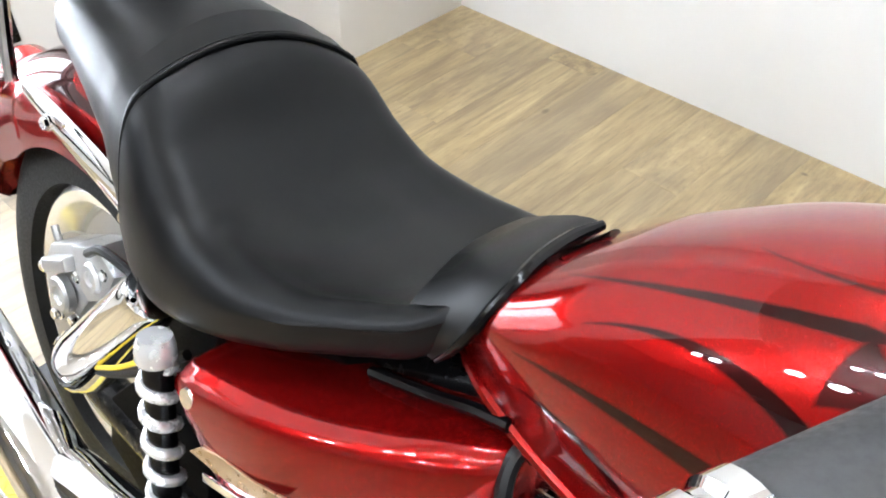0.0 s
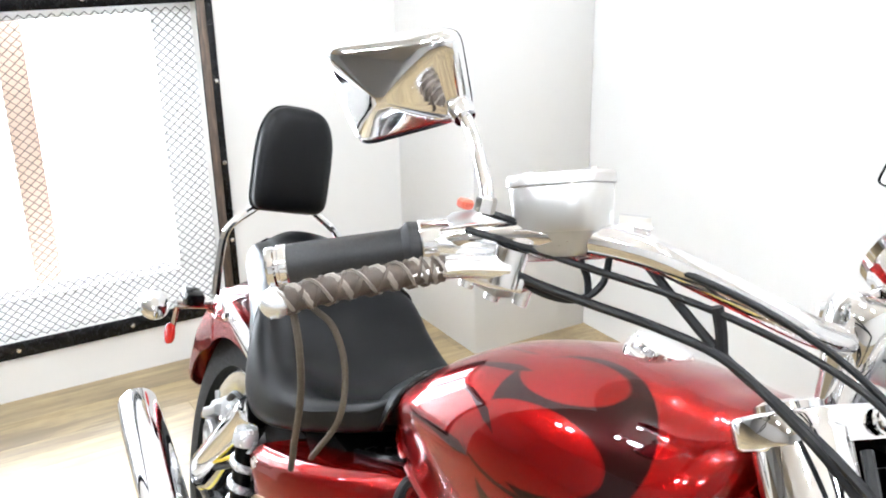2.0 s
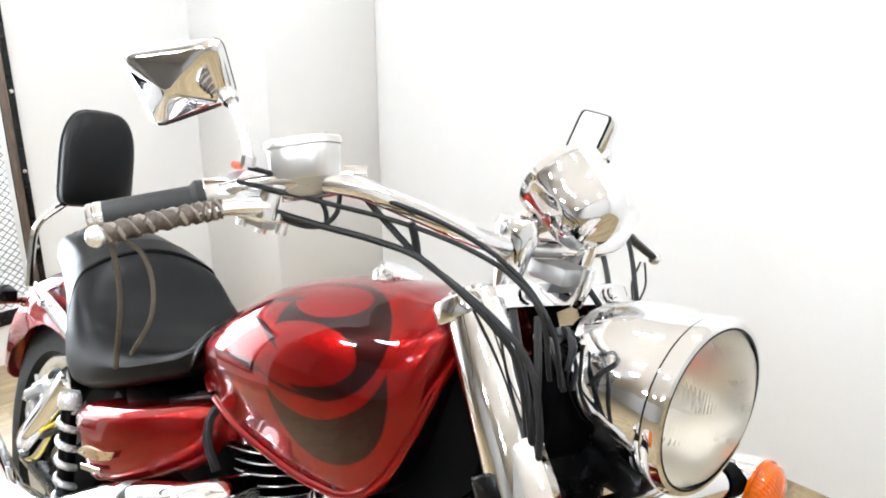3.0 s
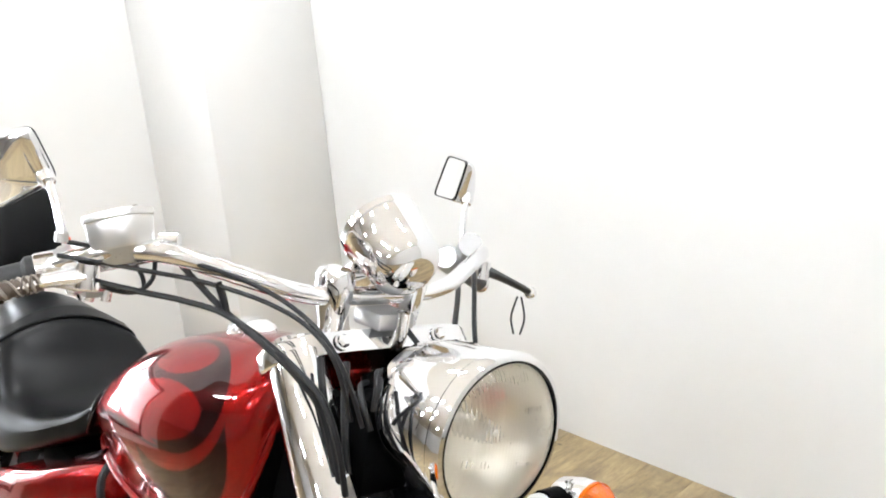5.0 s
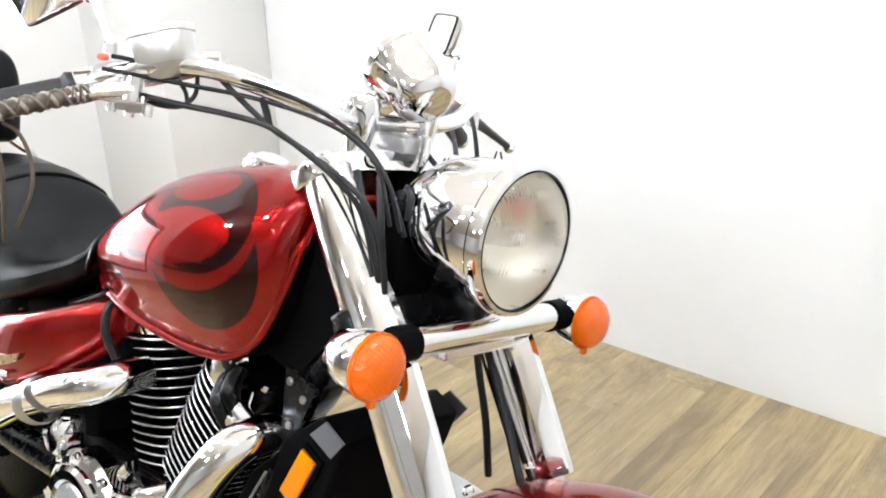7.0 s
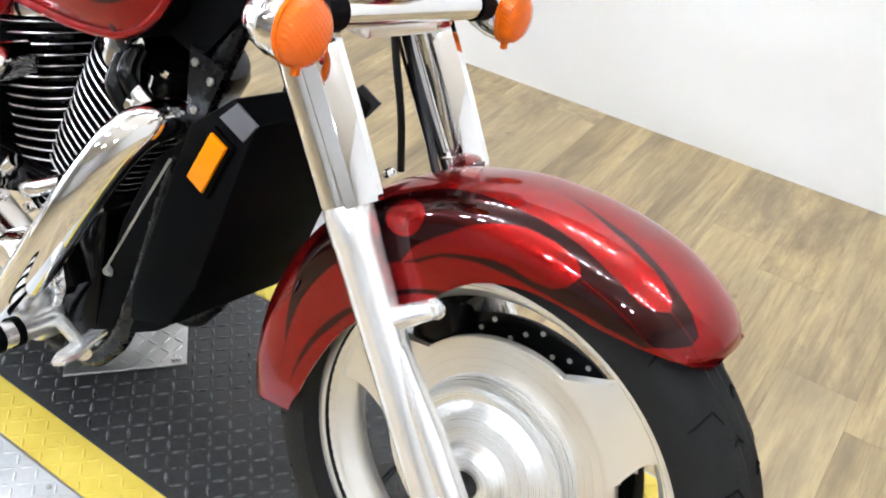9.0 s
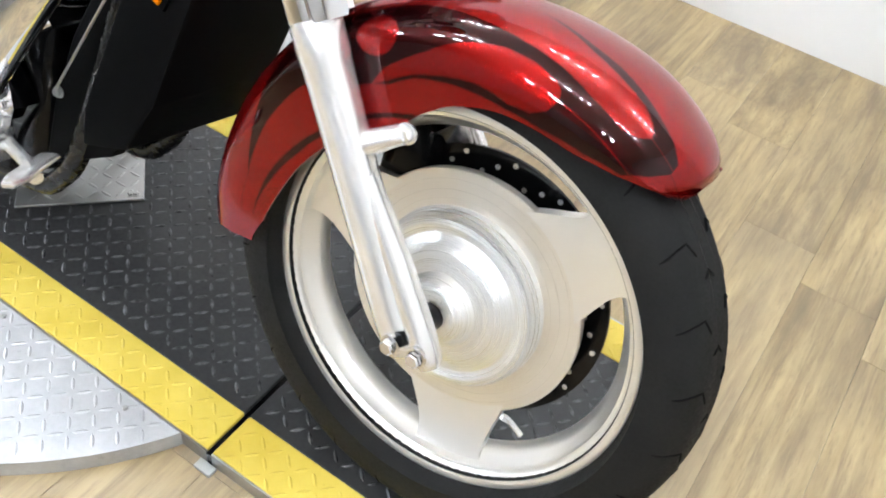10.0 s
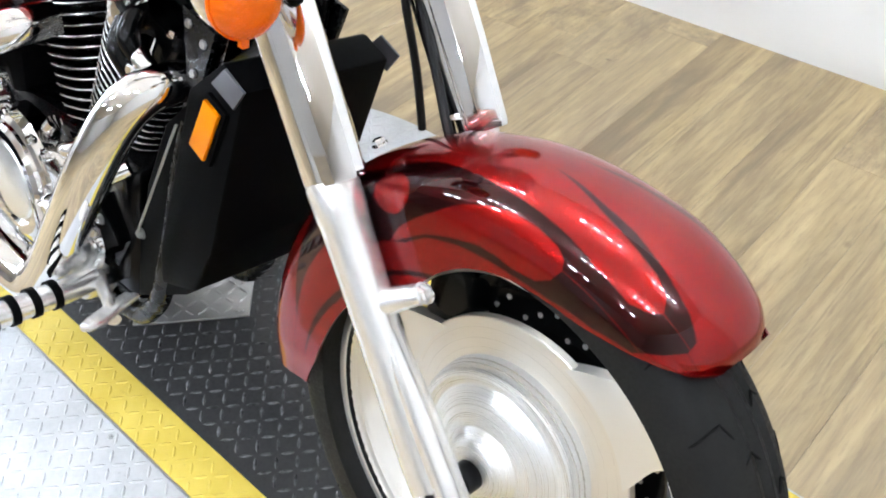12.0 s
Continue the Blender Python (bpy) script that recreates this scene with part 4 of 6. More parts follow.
xs = [-1.064 + 0.576 * k / 52 for k in range(53)]
tank = part("fuel_tank", loft([tank_section(x) for x in xs]), "tank_paint", bike, "candy red fuel tank with dark swirling ghost flames", sharp=50)
cap = part("fuel_cap", lathe([(-0.012, 0.037), (0.0, 0.037), (0.0025, 0.034), (0.0025, 0.029), (0.011, 0.028), (0.013, 0.024), (0.014, 0.0)], (-0.668, -0.045, 0.982), (0.18, 0, 0.98), 36), "chrome", tank, "chrome fuel cap")
for k in range(18):
    a = 2 * math.pi * k / 18
    part("knurl", ball((-0.6665 + 0.028 * math.cos(a), -0.045 + 0.028 * math.sin(a), 0.990 - 0.005 * math.cos(a)), 0.003, sub=1), "chrome", cap)
# rolled lip along the tank's lower edge
for s in (-1, 1):
    lip = []
    for k in range(20):
        x = -1.048 + 0.559 * k / 19
        top, zw, w, bot, wb = interp(TANK, x)
        lip.append((x, (s + 1) * tank_middle(x, w) + s * (wb + 0.002), bot))
    part("tank_seam", tube(lip, 0.0064, 10, 3), "plain_red", tank)
# black underside and front arch of the tank, inside the lip
layers = []
for k in range(27):
    x = -1.040 + 0.545 * k / 26
    top, zw, w, bot, wb = interp(TANK, x)
    mid, half = tank_middle(x, w), (wb + tank_middle(x, w)) * 0.955
    layers.append([Vector((x + 0.005, mid + q * half, bot + dz)) for q, dz in ((-1, -0.004), (-0.5, -0.003), (0.5, -0.003), (1, -0.004), (1, 0.004), (-1, 0.004))])
part("tank_underside", loft(layers), "black_plastic", tank, "black underside of the tank")
part("tank_bolt", bolt((-0.586, -0.157, 0.843), (0.1, -1, 0), 0.006, 0.004), "plain_red", tank)

# ---- seat
SEAT = [  # x, middle line, half width, lower edge, shoulder's half width and height, middle height
    (-0.975, -0.046, 0.030, 0.806, 0.020, 0.818, 0.824), (-0.985, -0.040, 0.056, 0.792, 0.044, 0.812, 0.820), (-0.995, -0.030, 0.078, 0.768, 0.066, 0.806, 0.810), (-1.010, -0.022, 0.098, 0.744, 0.082, 0.792, 0.787), (-1.045, -0.014, 0.124, 0.713, 0.104, 0.762, 0.748),
    (-1.090, -0.008, 0.144, 0.690, 0.118, 0.739, 0.724), (-1.160, -0.003, 0.168, 0.657, 0.143, 0.713, 0.706), (-1.240, -0.002, 0.181, 0.624, 0.147, 0.702, 0.705), (-1.310, -0.010, 0.176, 0.604, 0.142, 0.714, 0.729),
    (-1.355, -0.020, 0.166, 0.603, 0.134, 0.750, 0.770), (-1.385, -0.027, 0.157, 0.616, 0.124, 0.788, 0.816), (-1.402, -0.030, 0.151, 0.640, 0.118, 0.800, 0.832)]


def seat_section(x, table, round_top=False):
    """Half a pad's outline from its underside over the shoulder to the middle, smoothed and mirrored."""
    mid_y, hw, low, ys, zs, mid = interp(table, x)
    h = zs - low
    ctrl = [(hw * 0.55, low + 0.004), (hw * 0.90, low + 0.001), (hw * 0.985, low + 0.010), (hw, low + 0.030 + 0.05 * h)]
    ctrl += [((hw * 0.80 + ys * 0.20) + 0.005, low + 0.64 * h), ((hw * 0.45 + ys * 0.55) + 0.006, low + 0.89 * h), (ys, zs)]
    dish = 0.010 * max(0.0, min(1.0, (x + 1.385) / 0.09, (-1.02 - x) / 0.06)) if table is SEAT else 0.0
    ctrl += [(ys * f, zs + (mid - zs) * (1 - f * f) - dish * g) for f, g in ((0.80, 0.62), (0.55, 1.0), (0.28, 1.0))]
    mid -= dish
    line = spline([(0.0, y, z) for y, z in ctrl] + [(0.0, 0.0, mid)], 3)
    right = [Vector((x, mid_y, low + 0.005))] + [Vector((x, mid_y - p.y, p.z)) for p in line]
    return right + [Vector((x, 2 * mid_y - p.y, p.z)) for p in right[-2:0:-1]]


xs = [-0.975 - 0.427 * (k / 52) ** 1.15 for k in range(53)]
seat = part("seat", loft([seat_section(x, SEAT) for x in xs]), "black_vinyl", bike, "black vinyl rider seat", sharp=62)
lip = [(-0.984, -0.014, 0.836), (-0.988, -0.040, 0.832), (-0.987, -0.070, 0.829), (-0.984, -0.095, 0.825), (-0.982, -0.113, 0.817), (-0.985, -0.128, 0.801), (-0.992, -0.135, 0.779), (-1.006, -0.134, 0.752), (-1.022, -0.130, 0.730)]
part("seat_lip", tube(lip, [0.004, 0.0065, 0.0065, 0.006, 0.0055, 0.005, 0.0045, 0.004, 0.0025], 10, 4), "gloss_black", seat, "raised glossy black front lip")
# the vinyl runs up behind the lip and over the end of the tank
edge = [Vector(p) for p in lip]
rows = [[p + Vector((-dx, 0.25 * dx, dz)) for p in edge] for dx, dz in ((0.0, 0.002), (0.012, -0.001), (0.030, -0.009), (0.055, -0.024), (0.085, -0.044))]
part("seat_nose", loft(rows + [[p - Vector((0, 0, 0.004)) for p in r] for r in rows[::-1]], closed=False), "black_vinyl", seat, "vinyl nose drawn up against the tank", sharp=62)
PILL = [(-1.406, -0.030, 0.148, 0.655, 0.112, 0.806, 0.836), (-1.425, -0.028, 0.146, 0.676, 0.110, 0.810, 0.845), (-1.47, -0.025, 0.138, 0.712, 0.100, 0.816, 0.851), (-1.54, -0.020, 0.128, 0.734, 0.090, 0.816, 0.851), (-1.62, -0.016, 0.112, 0.746, 0.076, 0.812, 0.843),
        (-1.69, -0.013, 0.092, 0.738, 0.060, 0.802, 0.828), (-1.735, -0.012, 0.064, 0.750, 0.040, 0.788, 0.808), (-1.752, -0.012, 0.036, 0.762, 0.020, 0.780, 0.788)]
xs = [-1.406 - 0.346 * k / 34 for k in range(35)]
part("pillion_pad", loft([seat_section(x, PILL) for x in xs]), "black_vinyl", seat, "black vinyl passenger pad", sharp=62)
for x, tab, rr in ((-1.404, PILL, 0.0030),):
    sec = seat_section(x, tab)
    part("piping", tube([p + Vector((0, 0, 0.001)) for p in sec[5:-4]], rr, 8, 1), "black_vinyl", seat)
band = [[p + Vector((0, 0, 0.0035)) for p in seat_section(x, PILL)[5:-4]] for x in (-1.407, -1.440)]
part("seat_band", loft([band[0], band[1], [p - Vector((0, 0, 0.005)) for p in band[1]], [p - Vector((0, 0, 0.005)) for p in band[0]], band[0]], closed=False), "black_vinyl", seat, "flat strap sewn across the seam")

# ---- backrest
bm = bmesh.new()
outline = []
for k in range(48):
    a = 2 * math.pi * k / 48
    c, s = math.cos(a), math.sin(a)
    e, g = (0.22, 0.25) if s < 0 else (0.62, 0.52)
    outline.append(((0.0785 - 0.010 * max(0.0, s)) * math.copysign(abs(c) ** g, c), (0.108 if s < 0 else 0.104) * math.copysign(abs(s) ** e, s)))
secs = []
for d, sc in ((0.0, 0.90), (0.004, 0.97), (0.012, 1.0), (0.034, 1.0), (0.044, 0.97), (0.052, 0.88), (0.057, 0.70), (0.060, 0.40), (0.061, 0.05)):
    secs.append([Vector((u * sc, v * sc, d)) for u, v in outline])
bm = loft(secs)
place = Matrix.Translation((-1.800, -0.012, 0.952)) @ Matrix(((0, 0, 1, 0), (1, 0, 0, 0), (0, 1, 0, 0), (0, 0, 0, 1))) @ Matrix.Rotation(radians(-8), 4, "X")
bmesh.ops.transform(bm, matrix=place, verts=bm.verts)
backrest = part("backrest", bm, "black_vinyl", bike, "upright black vinyl backrest pad", sharp=60)
rim_line = [place @ Vector((u * 1.005, v * 1.005, 0.013)) for u, v in outline]
part("piping", tube(rim_line + rim_line[:1], 0.0028, 6, 1), "black_vinyl", backrest)
for s in (-1, 1):
    part("sissy_bar", tube([(-1.800, s * 0.045, 0.875), (-1.795, s * 0.060, 0.850), (-1.780, s * 0.112, 0.812), (-1.775, s * 0.128, 0.780), (-1.768, s * 0.131, 0.720), (-1.755, s * 0.133, 0.665)], 0.0085, 10), "chrome", backrest, "chrome bracket")

# ---- side covers, shocks
COVER = [  # x, reach to the side, upper edge, lower edge
    (-1.264, 0.196, 0.586, 0.570), (-1.258, 0.203, 0.590, 0.556), (-1.240, 0.206, 0.596, 0.530), (-1.185, 0.207, 0.613, 0.487), (-1.140, 0.206, 0.628, 0.500), (-1.080, 0.199, 0.649, 0.524),
    (-1.020, 0.185, 0.673, 0.556), (-0.970, 0.166, 0.693, 0.588), (-0.945, 0.150, 0.700, 0.606), (-0.934, 0.138, 0.702, 0.616), (-0.928, 0.124, 0.702, 0.626)]


def cover_section(x, s):
    """From the underside round the bulging flank and over the rolled edge to the flat shelf under the seat."""
    reach, top, low = interp(COVER, x)
    h = top - low
    ctrl = [(0.095, low + 0.004), (reach - 0.030, low), (reach - 0.012, low + 0.006), (reach - 0.004, low + 0.20 * h), (reach + 0.002, low + 0.5 * h), (reach + 0.001, top - 0.022), (reach - 0.003, top - 0.009), (reach - 0.012, top), (reach - 0.026, top + 0.004), (0.095, top + 0.010)]
    return [Vector((x, s * p.x, p.y)) for p in spline([(y, z, 0.0) for y, z in ctrl], 3)]


for s in (-1, 1):
    secs = [cover_section(-1.264 + 0.336 * (1 - math.cos(math.pi * k / 44)) / 2, s) for k in range(45)]
    cover = part("side_cover", loft(secs), "plain_red", bike, "candy red side cover", sharp=60)
    part("cover_screw", lathe([(0, 0), (0, 0.011), (0.004, 0.010), (0.005, 0.0)], (-1.232, s * 0.205, 0.574), (0, s, 0.1), 18), "chrome", cover)
    tilt = radians(17)
    wing = [(-0.075, -0.006), (-0.055, 0.006), (-0.02, 0.010), (0.03, 0.006), (0.075, 0.010), (0.06, -0.004), (0.02, -0.010), (-0.03, -0.012)]
    badge = bmesh.new()
    pts = [(u * math.cos(tilt) - v * math.sin(tilt), u * math.sin(tilt) + v * math.cos(tilt)) for u, v in wing]
    prism([(u, v if s < 0 else -v) for u, v in pts], 0.003, Matrix.Translation((-1.150, s * 0.2075, 0.548)) @ Matrix.Rotation(radians(90), 4, "X") @ Matrix.Diagonal((1, 1, 1 if s < 0 else -1, 1)), 0.0008, badge)
    part("badge", badge, "bronze_badge", cover, "bronze wing-shaped badge")
    bar = bmesh.new()
    box(-0.04, 0.04, -0.005, 0.005, 0, 0.0025, 0.0008, 1, bar, Matrix.Translation((-1.160, s * 0.2075, 0.516)) @ Matrix.Rotation(-tilt, 4, "Y") @ Matrix.Rotation(radians(90 * (1 if s < 0 else -1)), 4, "X"))
    part("name_plate", bar, "chrome", cover, "chrome name bar")
    # shock absorber with a white spring
    top, low = Vector((-1.300, s * 0.20, 0.588)), Vector((-1.268, s * 0.197, 0.335))
    shock = part("shock_absorber", tube([top, low], 0.0150, 20), "gloss_black", bike, "black shock absorber with white coil spring")
    coil = []
    d, u, v = frame_of(low - top)
    for k in range(6 * 14 + 1):
        a = 2 * math.pi * k / 14
        coil.append(top + (low - top) * (0.08 + 0.80 * k / (6 * 14)) + 0.0155 * (math.cos(a) * u + math.sin(a) * v))
    part("coil_spring", tube(coil, 0.0066, 8, 1), "shock_white", shock, "white coil spring")
    part("shock_cap", lathe([(-0.010, 0.0), (-0.010, 0.017), (0.0, 0.020), (0.014, 0.021), (0.018, 0.019), (0.018, 0.0)], top, low - top, 24), "shock_white", shock, "white shock cap")
    part("shock_eye", lathe([(-0.02, 0.0), (-0.02, 0.020), (0.02, 0.020), (0.02, 0.0)], low, (0, 1, 0), 20), "chrome", shock)
    # added black plate that fills the dark gap between wheel and shock
    part("swingarm_cover", prism([(-1.50, 0.345), (-1.45, 0.405), (-1.34, 0.490), (-1.28, 0.490), (-1.28, 0.290), (-1.42, 0.245), (-1.50, 0.270)], 0.020, Matrix.Translation((0, s * 0.135 + 0.010, 0)) @ Matrix.Rotation(radians(90), 4, "X"), 0.004), "black_plastic", bike, "added matt black filler for the dark frame gap", sharp=30)
    part("swingarm", tube([(-1.10, s * 0.10, 0.335), (-1.35, s * 0.125, 0.33), (-1.64, s * 0.13, 0.326)], [0.032, 0.028, 0.024], 12), "frame_black", bike, "black swingarm")

# ---- front fork
UP = Vector((-0.553, 0.0, 0.833))          # along the fork legs
FWD = Vector((0.833, 0.0, 0.553))          # square to them, forwards
FOOT = Vector((0.004, 0.0, 0.305))


def leg_at(d, y=0.0, f=0.0):
    return FOOT + UP * d + FWD * f + Vector((0, y, 0))


def oval(d, y, rf, rs, shift=0.0, n=28, square=1.0):
    """A ring round a fork leg; square below 1 flattens its sides."""
    ring = []
    for k in range(n):
        a = 2 * math.pi * k / n
        c, s = math.cos(a), math.sin(a)
        c, s = math.copysign(abs(c) ** square, c), math.copysign(abs(s) ** square, s)
        ring.append(leg_at(d, y + rs * s, rf * c + shift))
    return ring


for s in (-1, 1):
    y = s * 0.115
    lower = part("fork_leg", loft([oval(0.000, y, 0.017, 0.015), oval(0.006, y, 0.022, 0.020), oval(0.024, y, 0.025, 0.022), oval(0.07, y, 0.0265, 0.024), oval(0.20, y, 0.028, 0.025), oval(0.30, y, 0.0285, 0.026), oval(0.350, y, 0.029, 0.027), oval(0.356, y, 0.0300, 0.0285), oval(0.392, y, 0.0305, 0.0295), oval(0.398, y, 0.029, 0.028)]), "satin_metal", bike, "satin aluminium fork lower leg", sharp=50)
    # second rib that carries the axle
    part("axle_lug", loft([oval(-0.016, y, 0.013, 0.015, 0.034), oval(-0.008, y, 0.017, 0.018, 0.034), oval(0.022, y, 0.018, 0.019, 0.033), oval(0.12, y, 0.017, 0.018, 0.026), oval(0.24, y, 0.012, 0.014, 0.014)]), "satin_metal", lower, sharp=50)
    for f, d in ((0.002, 0.022), (0.035, 0.006)):
        part("axle_bolt", bolt(leg_at(d, y + s * 0.021, f), (0, s, 0), 0.010, 0.013), "chrome", lower)
    part("fender_lug", tube([leg_at(0.255, s * 0.112, 0.015), leg_at(0.258, s * 0.104, 0.052), leg_at(0.258, s * 0.098, 0.064)], [0.016, 0.013, 0.012], 12), "satin_metal", lower)
    # chrome upper tube and its wedge-shaped front cover
    upper = part("fork_tube", loft([oval(0.398, y, 0.0275, 0.0275, 0, 40, 0.72), oval(0.60, y, 0.0275, 0.0275, 0, 40, 0.72), oval(0.62, y, 0.033, 0.032, 0.003, 40), oval(0.70, y, 0.037, 0.033, 0.005, 40), oval(0.838, y, 0.037, 0.033, 0.004, 40), oval(0.850, y, 0.030, 0.028, 0.003, 40)]), "chrome", bike, "chrome fork tube", sharp=50)
    secs = []
    for d, f0, f1, hw in ((0.394, 0.010, 0.051, 0.0255), (0.400, 0.008, 0.053, 0.0265), (0.50, 0.006, 0.056, 0.0276), (0.58, 0.005, 0.056, 0.0282), (0.64, 0.004, 0.053, 0.0286), (0.69, 0.002, 0.046, 0.027)):
        # flat flanks that narrow towards a blunt front edge
        half = [(f0, hw * 0.75), (f0 + 0.012, hw), (f0 + 0.60 * (f1 - f0), hw * 0.86), (f0 + 0.66 * (f1 - f0), hw * 0.80), (f1 - 0.003, hw * 0.34), (f1, hw * 0.20)]
        secs.append([leg_at(d, y - w, f) for f, w in half] + [leg_at(d, y + w, f) for f, w in half[::-1]])
    part("fork_cover", loft(secs), "chrome", upper, "wedge-shaped chrome fork cover", sharp=14)
    part("fork_cap", lathe([(0.0, 0.026), (0.012, 0.026), (0.015, 0.02), (0.015, 0.0)], leg_at(0.848, y), UP, 24), "chrome", upper)

# ---- yokes, headlight, signals
def yoke_plate(d, t, half_y, f0, f1, r):
    pts = []
    for k in range(40):
        a = 2 * math.pi * k / 40
        c, sn = math.cos(a), math.sin(a)
        u = half_y * math.copysign(abs(c) ** 0.5, c)
        v = (f0 + f1) / 2 + (f1 - f0) / 2 * math.copysign(abs(sn) ** 0.6, sn)
        pts.append((u, v))
    m = Matrix.Translation(leg_at(d)) @ Matrix((( 0, FWD.x, UP.x, 0), (1, 0, 0, 0), (0, FWD.z, UP.z, 0), (0, 0, 0, 1)))
    return prism(pts, t, m, 0.004)


top_yoke = part("upper_yoke", yoke_plate(0.828, 0.026, 0.150, -0.055, 0.045, 0.0), "chrome", bike, "chrome upper fork yoke", sharp=40)
part("stem_nut", lathe([(0, 0), (0, 0.020), (0.012, 0.018), (0.016, 0.010), (0.016, 0)], leg_at(0.855, 0, -0.03), UP, 6), "chrome", top_yoke, sharp=30)
for s in (-1, 1):
    part("yoke_bolt", bolt(leg_at(0.840, s * 0.075, 0.046), FWD, 0.008, 0.008), "chrome", top_yoke)
part("lower_yoke", yoke_plate(0.625, 0.040, 0.150, -0.050, 0.030, 0.0), "frame_black", bike, "black lower fork yoke", sharp=40)

HC = Vector((-0.230, -0.002, 0.9685))
shell = part("headlight", lathe([(-0.165, 0.0), (-0.163, 0.029), (-0.150, 0.056), (-0.125, 0.075), (-0.085, 0.0865), (-0.03, 0.0908), (-0.008, 0.0913), (-0.004, 0.0895)], HC, (1, 0, 0), 64), "chrome", bike, "large round chrome headlight", sharp=40)
part("bezel", lathe([(-0.008, 0.0905), (-0.006, 0.0952), (0.004, 0.0952), (0.011, 0.0918), (0.012, 0.0868), (0.006, 0.0862)], HC, (1, 0, 0), 64), "chrome", shell, "chrome bezel", sharp=30)
part("lens_gasket", lathe([(0.007, 0.0838), (0.007, 0.0868), (0.0120, 0.0866), (0.0120, 0.0842)], HC, (1, 0, 0), 64, close=True), "gloss_black", shell, "black rubber lens gasket")
part("bezel_seal", lathe([(-0.0095, 0.0900), (-0.0095, 0.0927), (-0.0065, 0.0927), (-0.0065, 0.0900)], HC, (1, 0, 0), 64, close=True), "gloss_black", shell)
lens = part("lens", lathe([(0.006, 0.0850), (0.015, 0.077), (0.024, 0.058), (0.029, 0.030), (0.030, 0.0)], HC, (1, 0, 0), 64), "lens_glass", shell, "domed ribbed glass lens")
lens.visible_shadow = False
refl = lathe([(0.004, 0.0838), (-0.015, 0.077), (-0.045, 0.058), (-0.062, 0.035), (-0.068, 0.016), (-0.068, 0.0)], HC, (1, 0, 0), 64)
part("reflector", refl, "bright_bowl", shell, "warm silver reflector bowl")
part("bulb", lathe([(-0.068, 0.012), (-0.03, 0.010), (-0.022, 0.007), (-0.020, 0)], HC, (1, 0, 0), 20), "satin_metal", shell)
part("headlight_bracket", box(-0.345, -0.265, -0.022, 0.022, 0.845, 0.885, 0.006), "gloss_black", shell)

bar = part("signal_bar", tube([(-0.262, -0.150, 0.848), (-0.262, 0.150, 0.848)], 0.019, 20), "chrome", bike, "chrome bar carrying the front turn signals")
part("bar_bracket", box(-0.30, -0.262, -0.07, 0.07, 0.812, 0.838, 0.006), "satin_metal", bar)
for s in (-1, 1):
    part("collar", tube([(-0.262, s * 0.135, 0.848), (-0.262, s * 0.164, 0.848)], 0.0215, 20), "black_plastic", bar, "black rubber collar")
    o = Vector((-0.246, s * 0.208 - 0.004, 0.838))
    sg = part("turn_signal", lathe([(-0.062, 0.0), (-0.060, 0.012), (-0.045, 0.028), (-0.018, 0.036), (0.0, 0.037), (0.004, 0.036), (0.004, 0.0)], o, (1, s * -0.0, 0.02), 32), "chrome", bar, "chrome bullet turn signal with an orange lens", sharp=40)
    part("signal_stem", tube([(-0.262, s * 0.16, 0.848), (-0.265, s * 0.185, 0.845), (-0.268, s * 0.200, 0.842)], 0.014, 14), "chrome", sg)
    lens = part("signal_lens", lathe([(0.0045, 0.0), (0.0045, 0.0355), (0.010, 0.0365), (0.020, 0.034), (0.027, 0.026), (0.031, 0.012), (0.0315, 0.0)], o, (1, 0, 0.02), 32), "amber_lens", sg, "orange plastic lens", sharp=40)
    part("lens_rim", lathe([(0.005, 0.0355), (0.005, 0.0385), (0.010, 0.0385), (0.010, 0.0355)], o, (1, 0, 0.02), 32, close=True), "amber_lens", lens)
    part("signal_tab", box(o.x + 0.004, o.x + 0.012, o.y - 0.004, o.y + 0.004, o.z - 0.046, o.z - 0.036, 0.001, 1), "amber_lens", lens)

# ---- handlebar and controls
BAR = [(-0.468, -0.040, 1.074), (-0.468, -0.075, 1.075), (-0.470, -0.105, 1.079), (-0.476, -0.140, 1.087), (-0.506, -0.200, 1.104), (-0.532, -0.245, 1.115), (-0.575, -0.285, 1.111), (-0.625, -0.315, 1.093), (-0.676, -0.343, 1.068), (-0.716, -0.434, 1.033)]
handlebar = part("handlebar", tube([(-0.468, 0.04, 1.074), (-0.468, 0.0, 1.074)] + BAR, 0.0118, 14), "chrome", bike, "pulled-back chrome handlebar")
part("handlebar_half", tube(mirrored([(-0.468, -0.03, 1.074)] + BAR[1:]), 0.0118, 14), "chrome", handlebar)
